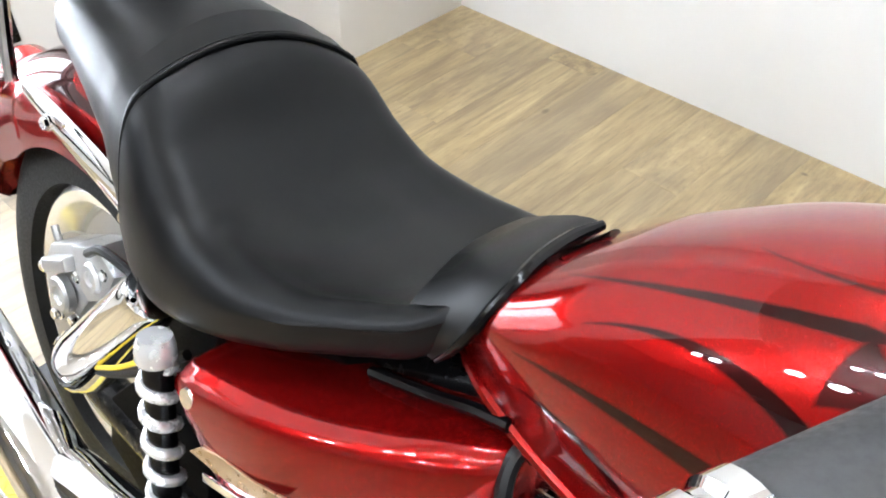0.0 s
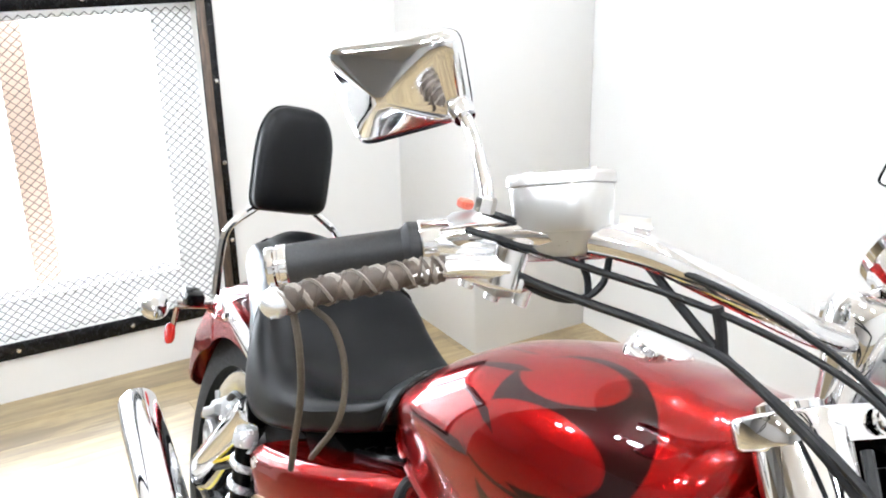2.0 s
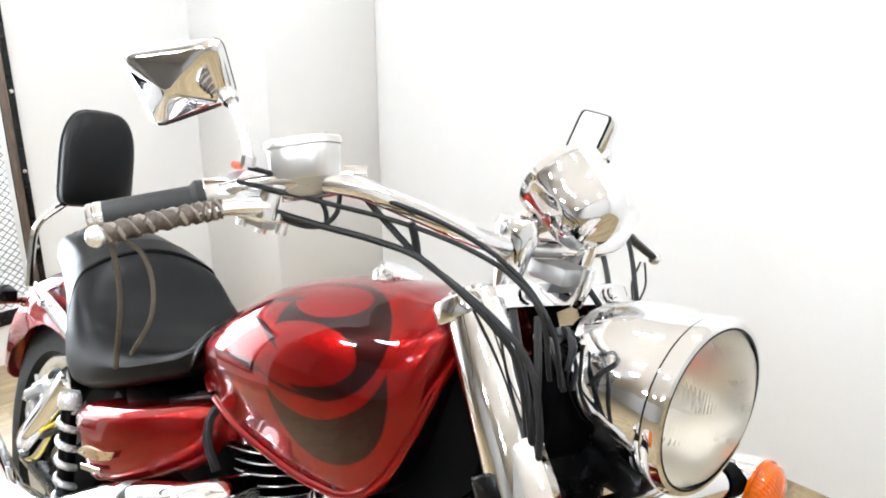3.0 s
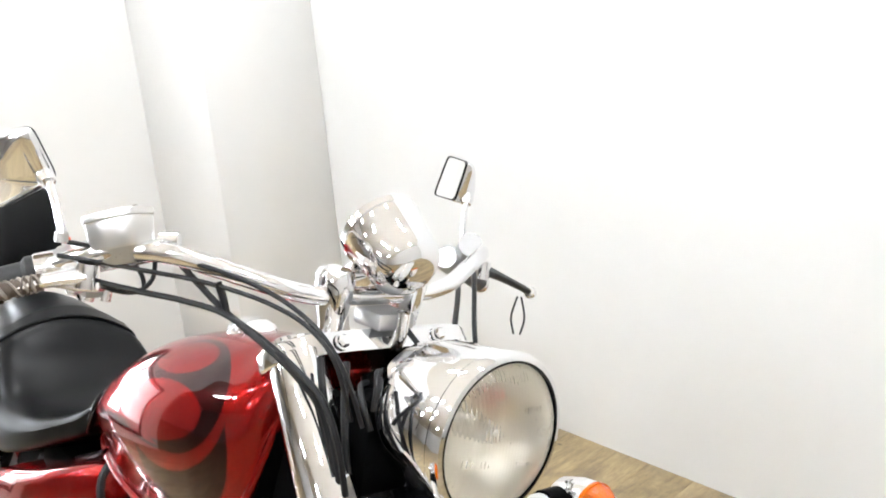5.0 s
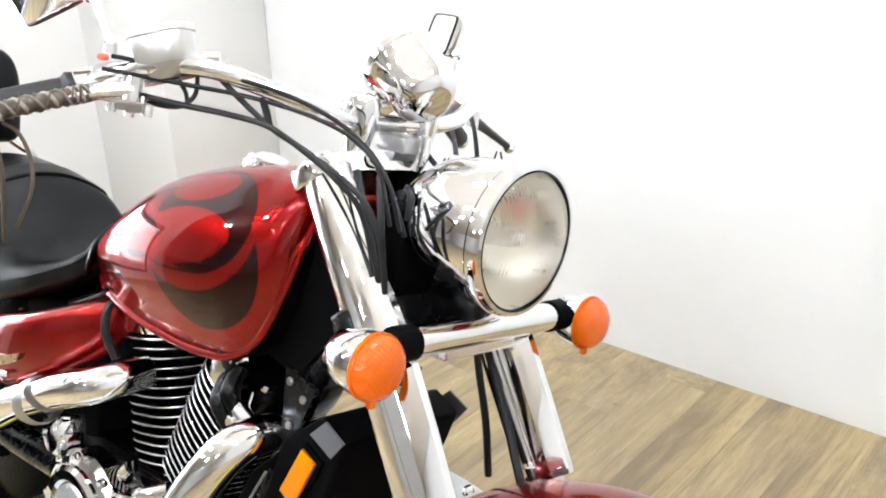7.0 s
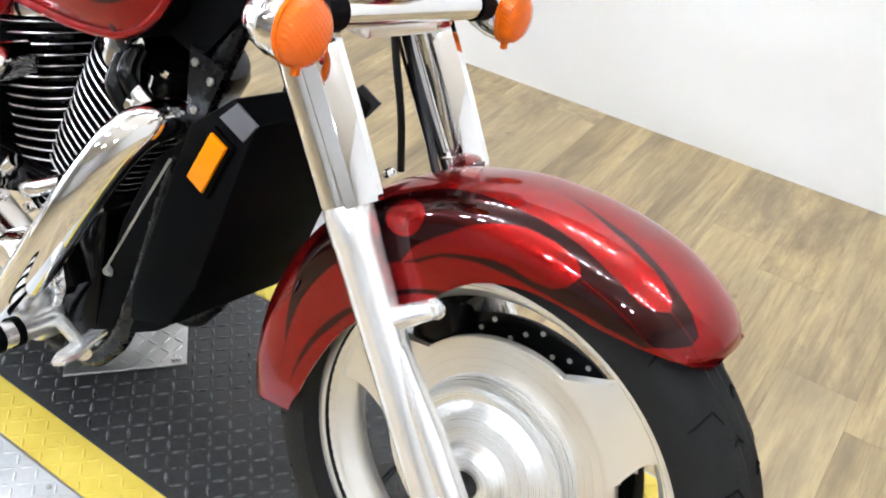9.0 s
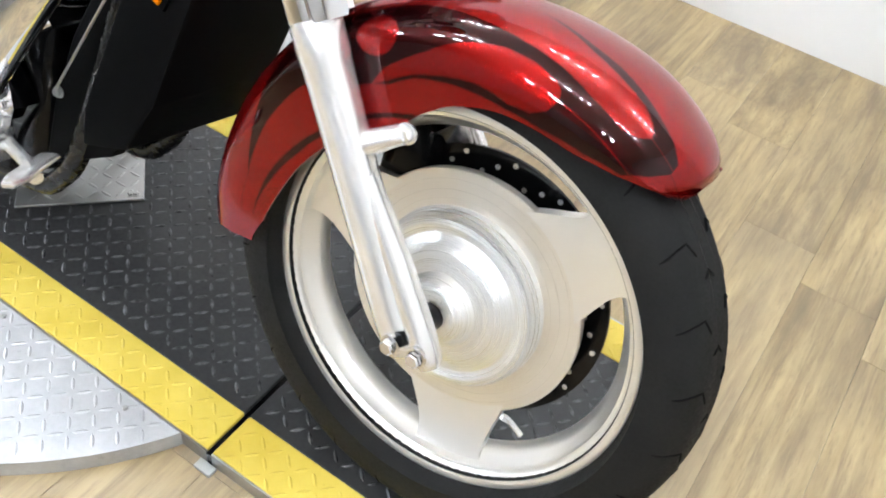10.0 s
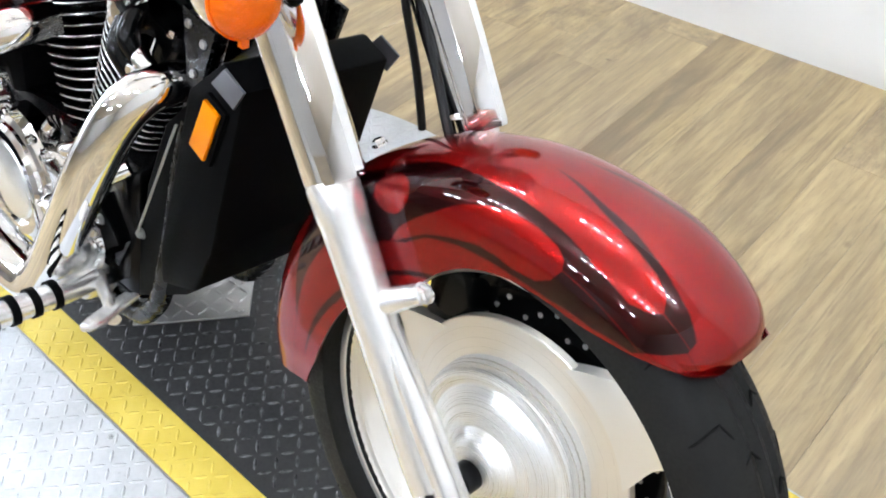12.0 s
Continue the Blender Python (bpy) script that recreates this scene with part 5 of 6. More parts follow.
for s in (-1, 1):
    part("riser", loft([[Vector((-0.472 + r * math.cos(a) * fx, s * 0.058 + r * math.sin(a), z)) for a in (2 * math.pi * k / 24 for k in range(24))] for r, z, fx in ((0.014, 1.020, 1.1), (0.016, 1.040, 1.1), (0.020, 1.062, 1.15), (0.023, 1.085, 1.25), (0.023, 1.100, 1.25), (0.020, 1.108, 1.2), (0.012, 1.111, 1.1))]), "chrome", handlebar, "chrome handlebar riser", sharp=40)
    gi, ge = Vector((-0.676, s * 0.343, 1.068)), Vector((-0.718, s * 0.439, 1.031))
    d = (ge - gi).normalized()
    grip = part("grip", lathe([(-0.004, 0.0), (-0.004, 0.0195), (0.004, 0.0205), (0.010, 0.0158), (0.05, 0.0162), (0.0995, 0.0164), (0.1015, 0.0155), (0.1015, 0.0)], gi, d, 28), "grip_rubber", handlebar, "black rubber grip with chrome end")
    part("grip_end", lathe([(0.1005, 0.0), (0.1005, 0.0155), (0.102, 0.0170), (0.107, 0.0170), (0.1085, 0.0155), (0.1105, 0.0155), (0.112, 0.0166), (0.116, 0.0163), (0.118, 0.0145), (0.1185, 0.0110), (0.1185, 0.0)], gi, d, 28), "chrome", grip)
    part("grip_collar", lathe([(-0.028, 0.0), (-0.028, 0.020), (-0.006, 0.021), (-0.004, 0.019), (-0.004, 0.0)], gi, d, 28), "chrome", grip)
    # switch box
    sw = part("switch_housing", lathe([(-0.066, 0.0), (-0.066, 0.018), (-0.060, 0.0225), (-0.034, 0.0225), (-0.028, 0.019), (-0.028, 0.0)], gi, d, 24), "grey_cast", handlebar, "silver switch housing", sharp=40)
    if s < 0:
        part("stop_switch", box(-0.667, -0.655, -0.320, -0.309, 1.106, 1.114, 0.002, 1), "switch_orange", sw, "orange stop switch")
    # lever: pivot, blade and ball end
    piv = Vector((-0.592, s * 0.312, 1.080))
    tip = Vector((-0.626, s * 0.472, 1.032))
    blade = [piv, Vector((-0.606, s * 0.345, 1.073)), Vector((-0.614, s * 0.383, 1.062)), Vector((-0.622, s * 0.430, 1.047)), tip]
    lever = part("lever", tube(blade, [0.014, 0.0115, 0.0095, 0.0085, 0.0075], 12, flat=0.75), "satin_metal" if s < 0 else "grip_rubber", handlebar, "satin aluminium lever" if s < 0 else "black-wrapped lever")
    if s < 0:
        core = spline([blade[1].lerp(blade[2], 0.3)] + blade[2:], 16)
        wrap = part("leather_wrap", tube(core, 0.0096, 12, 1), "leather_wrap", lever, "grey-brown plaited leather lever wrap")
        for phase in range(4):  # plaited strands wound both ways
            way = 1 if phase % 2 else -1
            strand = []
            for k, p in enumerate(core):
                d, u, v = frame_of(core[min(k + 1, len(core) - 1)] - core[max(k - 1, 0)])
                a = way * k * 0.62 + phase * math.pi / 2
                strand.append(p + 0.0092 * (math.cos(a) * u + math.sin(a) * v))
            part("strand", tube(strand, 0.0028, 6, 1, flat=0.5), "leather_wrap" if way > 0 else "leather_pale", wrap)
    part("lever_ball", ball(tip, 0.0115), "satin_metal", lever)
    part("lever_pivot", lathe([(-0.014, 0.0), (-0.014, 0.013), (0.014, 0.013), (0.014, 0.0)], piv, (0, 0.1, 1), 18), "chrome", lever)
    # bracket round the bar
    part("clamp", tube([(-0.610, s * 0.293, 1.110), (-0.583, s * 0.272, 1.122)], 0.019, 16), "grey_cast", handlebar)
    # mirror: stalk, faceted chrome shell, glass
    if s < 0:
        tl, tr, br, bl = (Vector(p) for p in ((-0.788, -0.400, 1.209), (-0.640, -0.368, 1.240), (-0.655, -0.330, 1.181), (-0.778, -0.348, 1.134)))
        way = [(-0.592, -0.343, 1.118), (-0.594, -0.343, 1.132), (-0.612, -0.343, 1.152), (-0.634, -0.343, 1.172), (-0.652, -0.345, 1.184)]
        outward, deep, boss = Vector((0.9, -0.35, 0.0)), 0.036, (0.16, -0.02)
    else:
        tl, tr, br, bl = (Vector(p) for p in ((-0.742, 0.350, 1.252), (-0.652, 0.312, 1.247), (-0.668, 0.308, 1.180), (-0.748, 0.332, 1.181)))
        way = [(-0.643, 0.316, 1.083), (-0.646, 0.316, 1.110), (-0.650, 0.316, 1.140), (-0.656, 0.320, 1.170), (-0.662, 0.328, 1.188)]
        outward, deep, boss = Vector((0.35, 0.94, 0.0)), 0.040, (0.40, -0.35)
    stalk = part("mirror_stalk", tube(way, [0.0070, 0.0050, 0.0045, 0.0045, 0.0065], 12), "chrome", handlebar, "chrome mirror with an angular back")
    part("stalk_nut", lathe([(0, 0.0), (0, 0.0075), (0.010, 0.0075), (0.012, 0.006), (0.012, 0.0)], way[0], (0, 0, 1), 6), "chrome", stalk, sharp=30)
    nrm = (tr - tl).cross(bl - tl).normalized()
    nrm = nrm if nrm.dot(outward) > 0 else -nrm

    def on_quad(u, v):
        a, b = (u + 1) / 2, (v + 1) / 2
        return bl.lerp(br, a).lerp(tl.lerp(tr, a), b)
    quad = []
    for k in range(64):
        a = 2 * math.pi * (k + 0.5) / 64
        c, sn = math.cos(a), math.sin(a)
        quad.append((1.02 * math.copysign(abs(c) ** 0.25, c), 1.02 * math.copysign(abs(sn) ** 0.25, sn)))
    secs = []
    for depth, sc, sh in ((0.0, 1.0, 0.0), (0.004, 1.012, 0.0), (0.010, 1.0, 0.0), (0.014, 0.965, 0.02), (deep * 0.50, 0.82, 0.15), (deep * 0.62, 0.64, 0.34), (deep * 0.76, 0.44, 0.56), (deep * 0.90, 0.22, 0.80), (deep * 0.97, 0.10, 0.92), (deep, 0.03, 1.0)):
        secs.append([on_quad(u * sc + boss[0] * sh * 0.9, v * sc + boss[1] * sh * 0.9) + nrm * depth for u, v in quad])
    back = part("mirror_back", loft(secs), "chrome", stalk, "chrome mirror shell with soft facets", sharp=60)
    part("mirror_socket", lathe([(-0.012, 0.0), (-0.012, 0.0085), (-0.004, 0.0105), (0.004, 0.0105), (0.008, 0.008), (0.010, 0.0)], way[-1], Vector(way[-1]) - Vector(way[-2]), 16), "chrome", stalk)
    part("mirror_seal", loft([[on_quad(u * sc, v * sc) - nrm * h for u, v in quad] for sc, h in ((0.99, 0.0002), (0.98, 0.003), (0.93, 0.003), (0.93, 0.0004))]), "gloss_black", back)
    part("mirror_pane", loft([[on_quad(u * sc, v * sc) - nrm * h for u, v in quad] for sc, h in ((0.925, 0.0006), (0.925, 0.0018), (0.02, 0.0019))]), "mirror_glass", back, "mirror glass")

# brake reservoir on the bar's right half
secs = []
ru = Vector((0.070, 0.034, 0.026)).normalized()
rw = ru.cross(Vector((0.16, 0.10, 1.0)).cross(ru)).normalized()
rv = Vector((0.16, 0.10, 1.0)).cross(ru).normalized()
rw = ru.cross(rv)
ro = Vector((-0.584, -0.279, 1.124))
m = Matrix(((rv.x, ru.x, rw.x, ro.x), (rv.y, ru.y, rw.y, ro.y), (rv.z, ru.z, rw.z, ro.z), (0, 0, 0, 1)))
for z, sc in ((-0.030, 0.55), (-0.026, 0.72), (-0.014, 0.86), (-0.012, 0.90), (-0.008, 0.96), (0.020, 1.02), (0.022, 1.00), (0.0225, 1.07), (0.029, 1.07), (0.031, 1.03)):
    ring = []
    for k in range(36):
        a = 2 * math.pi * k / 36
        c, sn = math.cos(a), math.sin(a)
        ring.append(m @ Vector((0.025 * sc * math.copysign(abs(c) ** 0.5, c), 0.036 * sc * math.copysign(abs(sn) ** 0.5, sn), z)))
    secs.append(ring)
res = part("brake_reservoir", loft(secs[3:]), "brushed_cup", handlebar, "silver brake fluid reservoir", sharp=35)
part("reservoir_base", loft(secs[:4]), "grey_cast", res, "grey cast base of the reservoir", sharp=35)
for dy in (-0.026, 0.026):
    part("screw", bolt(m @ Vector((0, dy, 0.031)), rw, 0.004, 0.003), "chrome", res)
part("banjo", tube([(-0.560, -0.245, 1.125), (-0.545, -0.228, 1.128)], 0.010, 12), "chrome", res)
part("master_cylinder", tube([(-0.655, -0.330, 1.078), (-0.610, -0.300, 1.092), (-0.560, -0.262, 1.112), (-0.540, -0.245, 1.122)], [0.011, 0.013, 0.013, 0.010], 14), "satin_metal", res, "satin cast master cylinder")
part("lever_bracket", prism([(-0.030, -0.012), (0.010, -0.016), (0.034, -0.006), (0.036, 0.008), (0.0, 0.013), (-0.028, 0.010)], 0.012, Matrix.Translation((-0.610, -0.320, 1.062)) @ Matrix.Rotation(radians(40), 4, "Z"), 0.003), "satin_metal", res)
for k, (px, py, pz) in enumerate(((-0.640, -0.310, 1.056), (-0.622, -0.296, 1.052), (-0.600, -0.285, 1.056))):
    part("switch_pin", lathe([(-0.008, 0.0), (-0.008, 0.006), (0.010, 0.006), (0.010, 0.0)], (px, py, pz), (0.1, 0.1, 1), 12), "satin_metal", res)
part("brake_switch", box(-0.640, -0.605, -0.308, -0.288, 1.050, 1.066, 0.004), "grey_cast", res)

# speedometer: a chrome bullet tilted back on a stem
axis = Vector((-0.84, 0.0, 0.54)).normalized()
so = Vector((-0.446, 0.012, 1.133))
speedo = part("speedometer", lathe([(-0.048, 0.0), (-0.047, 0.024), (-0.044, 0.032), (-0.036, 0.041), (-0.025, 0.0465), (0.0, 0.0490), (0.034, 0.052), (0.037, 0.055), (0.046, 0.055), (0.049, 0.050)], so, axis, 44), "chrome", bike, "chrome bullet-shaped speedometer", sharp=40)
part("dial", lathe([(0.044, 0.0505), (0.0445, 0.0)], so, axis, 32), "gloss_black", speedo)
part("dial_glass", lathe([(0.0465, 0.0505), (0.0485, 0.02), (0.049, 0.0)], so, axis, 32), "clear_glass", speedo)
part("warning_panel", box(-0.030, 0.030, -0.030, 0.030, 0.0, 0.018, 0.005, 2, None, Matrix.Translation((-0.500, 0.0, 1.085)) @ Matrix.Rotation(radians(-32), 4, "Y")), "chrome", speedo)
part("speedo_stem", tube([(-0.405, 0.0, 1.066), (-0.408, 0.0, 1.04), (-0.415, 0.0, 1.02)], 0.009, 12), "chrome", speedo)
part("speedo_bracket", box(-0.470, -0.415, -0.028, 0.028, 1.040, 1.062, 0.005), "grey_cast", speedo)

# ---- cables and hoses
CABLES = [
    ("throttle_cable", "cable_black", 0.0028, [(-0.617, -0.327, 1.114), (-0.579, -0.288, 1.111), (-0.540, -0.250, 1.111), (-0.498, -0.215, 1.106), (-0.454, -0.185, 1.096), (-0.410, -0.159, 1.079), (-0.367, -0.141, 1.053), (-0.333, -0.130, 1.015), (-0.330, -0.105, 0.960)]),
    ("throttle_cable", "cable_black", 0.0028, [(-0.620, -0.336, 1.098), (-0.585, -0.299, 1.096), (-0.547, -0.263, 1.093), (-0.508, -0.230, 1.091), (-0.467, -0.200, 1.086), (-0.424, -0.173, 1.077), (-0.382, -0.152, 1.061), (-0.346, -0.138, 1.030), (-0.338, -0.115, 0.965)]),
    ("brake_hose", "cable_black", 0.0039, [(-0.558, -0.240, 1.120), (-0.549, -0.236, 1.114), (-0.511, -0.217, 1.084), (-0.472, -0.198, 1.057), (-0.429, -0.178, 1.037), (-0.386, -0.162, 1.016), (-0.350, -0.148, 0.990), (-0.330, -0.138, 0.950), (-0.326, -0.122, 0.890), (-0.345, -0.090, 0.800)]),
    ("wiring_loom", "cable_black", 0.0037, [(-0.610, -0.310, 1.082), (-0.589, -0.302, 1.074), (-0.550, -0.268, 1.069), (-0.510, -0.235, 1.066), (-0.468, -0.206, 1.059), (-0.426, -0.185, 1.038), (-0.388, -0.162, 1.010), (-0.360, -0.142, 0.975), (-0.348, -0.120, 0.900), (-0.36, -0.09, 0.82)]),
    ("wiring_loom", "cable_black", 0.0028, [(-0.606, -0.306, 1.080), (-0.585, -0.290, 1.066), (-0.562, -0.268, 1.066), (-0.552, -0.254, 1.082), (-0.556, -0.250, 1.106)]),
    ("wiring_loom", "cable_black", 0.0045, [(-0.400, -0.120, 1.020), (-0.372, -0.130, 0.985), (-0.345, -0.128, 0.930), (-0.335, -0.110, 0.860), (-0.34, -0.08, 0.80)]),
    ("wiring_loom", "cable_black", 0.0045, [(-0.390, -0.090, 1.015), (-0.366, -0.105, 0.975), (-0.350, -0.105, 0.910), (-0.345, -0.090, 0.850)]),
    ("clutch_cable", "cable_black", 0.0036, [(-0.585, 0.285, 1.080), (-0.520, 0.225, 1.085), (-0.455, 0.170, 1.040), (-0.410, 0.140, 0.960), (-0.410, 0.110, 0.86)]),
    ("wiring_loom", "cable_black", 0.0042, [(-0.655, 0.318, 1.070), (-0.560, 0.235, 1.050), (-0.470, 0.150, 1.000), (-0.430, 0.12, 0.90)]),
    ("speedo_cable", "cable_black", 0.0038, [(-0.420, 0.010, 1.050), (-0.385, 0.030, 1.010), (-0.360, 0.060, 0.950), (-0.345, 0.070, 0.88)]),
    ("front_brake_hose", "cable_black", 0.0055, [(-0.352, 0.085, 0.840), (-0.334, 0.094, 0.760), (-0.318, 0.100, 0.705), (-0.310, 0.106, 0.665), (-0.304, 0.118, 0.600)]),
    ("front_brake_hose", "cable_black", 0.0065, [(-0.335, 0.085, 0.830), (-0.312, 0.090, 0.780), (-0.262, 0.084, 0.700), (-0.222, 0.075, 0.640), (-0.160, 0.070, 0.540)]),
    ("headlight_wire", "cable_black", 0.0035, [(-0.390, -0.040, 1.000), (-0.370, -0.060, 1.005), (-0.350, -0.075, 0.995), (-0.345, -0.080, 0.97)]),
    ("headlight_wire", "cable_black", 0.0035, [(-0.400, -0.050, 0.985), (-0.375, -0.078, 0.990), (-0.350, -0.090, 0.975), (-0.34, -0.085, 0.95)]),
    ("lever_lanyard", "brown_cord", 0.0027, [(-0.631, -0.455, 1.023), (-0.621, -0.450, 1.000), (-0.626, -0.440, 0.963), (-0.642, -0.430, 0.914), (-0.660, -0.420, 0.885)]),
    ("lever_lanyard", "brown_cord", 0.0024, [(-0.633, -0.440, 1.027), (-0.616, -0.430, 1.019), (-0.606, -0.420, 0.993), (-0.599, -0.420, 0.957), (-0.630, -0.420, 0.910)]),
    ("lever_lanyard", "cable_black", 0.0018, [(-0.636, 0.462, 1.022), (-0.630, 0.470, 0.985), (-0.632, 0.466, 0.955)]),
    ("lever_lanyard", "cable_black", 0.0018, [(-0.640, 0.456, 1.022), (-0.645, 0.452, 0.985), (-0.640, 0.458, 0.955)]),
]
for name, mat, r, pts in CABLES:
    part(name, tube(pts, r, 8, 8), mat, handlebar if "lanyard" in name or "cable" in name or "loom" in name else bike)
part("cable_clip", tube([(-0.482, -0.210, 1.092), (-0.478, -0.204, 1.076), (-0.474, -0.200, 1.058)], 0.0045, 8), "cable_black", handlebar)
part("cable_clip", tube([(-0.566, -0.268, 1.096), (-0.560, -0.262, 1.084), (-0.556, -0.260, 1.070)], 0.0028, 8), "cable_black", handlebar)
part("loom_cover", box(-0.395, -0.345, -0.085, 0.085, 0.850, 0.985, 0.015), "black_plastic", bike, "black wiring cover behind the headlight")

# ---- frame and neck
frame_tube = part("frame", tube([(-0.430, 0.0, 0.985), (-0.370, 0.0, 0.880), (-0.352, 0.0, 0.800)], 0.030, 18), "frame_black", bike, "black steel frame")
for s in (-1, 1):
    part("down_tube", tube([(-0.440, s * 0.045, 0.870), (-0.475, s * 0.075, 0.720), (-0.520, s * 0.095, 0.540), (-0.570, s * 0.100, 0.330), (-0.620, s * 0.100, 0.215), (-0.72, s * 0.100, 0.165), (-1.10, s * 0.105, 0.165), (-1.17, s * 0.11, 0.25)], 0.0165, 14), "frame_black", frame_tube)
    part("top_tube", tube([(-0.430, s * 0.035, 0.930), (-0.70, s * 0.05, 0.800), (-1.00, s * 0.07, 0.690), (-1.25, s * 0.08, 0.560)], 0.019, 12), "frame_black", frame_tube)
    part("neck_cover", loft([[Vector((x, s * yy, z)) for x, z in ((-0.420, 0.965), (-0.535, 0.965), (-0.565, 0.850), (-0.560, 0.730), (-0.500, 0.715), (-0.430, 0.800))] for yy in (0.060, 0.085, 0.092)]), "black_plastic", frame_tube, "black plastic neck cover", sharp=30)
    part("gusset", prism([(-0.505, 0.735), (-0.440, 0.720), (-0.475, 0.630), (-0.500, 0.640)], 0.006, Matrix.Translation((0, s * 0.100, 0)) @ Matrix.Rotation(radians(90), 4, "X")), "frame_black", frame_tube)
    for x, z in ((-0.492, 0.716), (-0.462, 0.700), (-0.485, 0.655)):
        part("bolt", bolt((x, s * 0.104, z), (0, s, 0), 0.006, 0.006), "dull_steel", frame_tube)
part("under_seat_panel", box(-1.28, -0.90, -0.115, 0.115, 0.54, 0.645, 0.02), "black_plastic", frame_tube)
part("battery_box", box(-1.36, -1.00, -0.10, 0.10, 0.36, 0.58, 0.02), "black_plastic", frame_tube)

# ---- radiator with its black cover and side reflectors
prof = [(-0.408, 0.700), (-0.360, 0.680), (-0.438, 0.420), (-0.478, 0.335), (-0.565, 0.300), (-0.565, 0.360), (-0.480, 0.640)]
rad = bmesh.new()
loft([[Vector((x, y, z)) for x, z in prof] for y in (-0.118, 0.102)], rad)
bmesh.ops.bevel(rad, geom=list(rad.edges), offset=0.006, segments=2, profile=0.5, affect="EDGES")
radiator = part("radiator_cover", rad, "black_plastic", bike, "black plastic radiator cover", sharp=30)
for s in (-1, 1):
    part("top_corner", prism([(-0.425, 0.669), (-0.398, 0.696), (-0.361, 0.680), (-0.381, 0.652)], 0.004, Matrix.Translation((0, s * 0.1185 + (0.004 if s > 0 else 0), 0)) @ Matrix.Rotation(radians(90), 4, "X"), 0.001), "grey_plastic", radiator, "grey plastic corner")
    pan = [(-0.429, 0.648), (-0.401, 0.637), (-0.434, 0.564), (-0.463, 0.576)]
    pd = part("reflector_base", prism([(-0.430, 0.655), (-0.394, 0.640), (-0.430, 0.556), (-0.470, 0.573)], 0.006, Matrix.Translation((0, s * 0.118 + (0.006 if s > 0 else 0), 0)) @ Matrix.Rotation(radians(90), 4, "X"), 0.001), "black_plastic", radiator)
    part("side_reflector", prism(pan, 0.006, Matrix.Translation((0, s * 0.1245 + (0.006 if s > 0 else 0), 0)) @ Matrix.Rotation(radians(90), 4, "X"), 0.0015), "amber_reflector", pd, "amber side reflector")

# added black panel for the unlit engine between the radiator and the exhaust pipe
dark_panel = part("side_guard", prism([(-0.633, 0.345), (-0.606, 0.445), (-0.552, 0.560), (-0.470, 0.640), (-0.445, 0.560), (-0.450, 0.400), (-0.520, 0.300), (-0.652, 0.222)], 0.030, Matrix.Translation((0, -0.078, 0)) @ Matrix.Rotation(radians(90), 4, "X"), 0.004), "black_plastic", bike, "added matt black panel standing for the unlit engine", sharp=30)
# the highlight along the down tube's edge, modelled as a thin bright rod
part("guard_rod", tube([(-0.622, -0.119, 0.360), (-0.5215, -0.120, 0.552), (-0.506, -0.120, 0.581)], 0.0019, 8), "dull_steel", dark_panel, "thin bright rod standing for the down tube's highlight")
part("bolt", bolt((-0.622, -0.112, 0.356), (0, -1, 0), 0.007, 0.008), "dull_steel", dark_panel)

# ---- engine
crank = box(-1.06, -0.66, -0.105, 0.105, 0.185, 0.44, 0.03, 3)
engine = part("engine", crank, "gloss_black", bike, "black and chrome V-twin engine")


def cylinder(base, top, tag):
    d, u, v = frame_of(Vector(top) - Vector(base), (0, 1, 0))
    h = (Vector(top) - Vector(base)).length
    m = Matrix.Translation(base) @ Matrix((( u.x, 0, d.x, 0), (u.y, 1, d.y, 0), (u.z, 0, d.z, 0), (0, 0, 0, 1)))
    cyl = part("cylinder", lathe([(0, 0), (0, 0.066), (h, 0.066), (h, 0)], base, d, 32), "gloss_black", engine, "black finned cylinder with polished fin edges")
    n = 15
    fin_pts = []
    for k in range(36):
        a = 2 * math.pi * k / 36
        c, sn = math.cos(a), math.sin(a)
        fin_pts.append((math.copysign(abs(c) ** 0.62, c), math.copysign(abs(sn) ** 0.62, sn)))
    for k in range(n):
        f = k / (n - 1)
        a, b = 0.074 + 0.012 * f, 0.086 + 0.014 * f
        z = h * (0.02 + 0.92 * f)
        bm = prism([(a * p, b * q) for p, q in fin_pts], 0.0058, m @ Matrix.Translation((0, 0, z)), 0.0012)
        fin = part("fin", bm, "gloss_black", cyl)
        edge = [m @ Vector((a * p * 1.003, b * q * 1.003, z + 0.0029)) for p, q in fin_pts]
        part("fin_edge", tube(edge + edge[:1], 0.0012, 5, 1), "satin_metal", fin, "polished fin edge")
    head = loft([[m @ Vector((sc * 0.090 * p, sc * 0.100 * q, h + z)) for p, q in fin_pts] for z, sc in ((-0.004, 0.98), (0.004, 1.0), (0.040, 0.98), (0.056, 0.90), (0.062, 0.75), (0.063, 0.05))])
    part("head_cover", head, "chrome" if tag == "rear" else "gloss_black", cyl, "chrome cylinder head cover" if tag == "rear" else "black cylinder head cover", sharp=40)
    for p, q in ((0.7, -0.8), (-0.7, -0.8), (0, -0.95)):
        part("head_bolt", bolt(m @ Vector((0.08 * p, 0.094 * q, h + 0.054)), d, 0.007, 0.008), "chrome", cyl)
    return cyl


cylinder(Vector((-0.845, 0.0, 0.420)), Vector((-0.905, 0.0, 0.660)), "rear")
cylinder(Vector((-0.782, 0.0, 0.432)), Vector((-0.655, 0.0, 0.650)), "front")
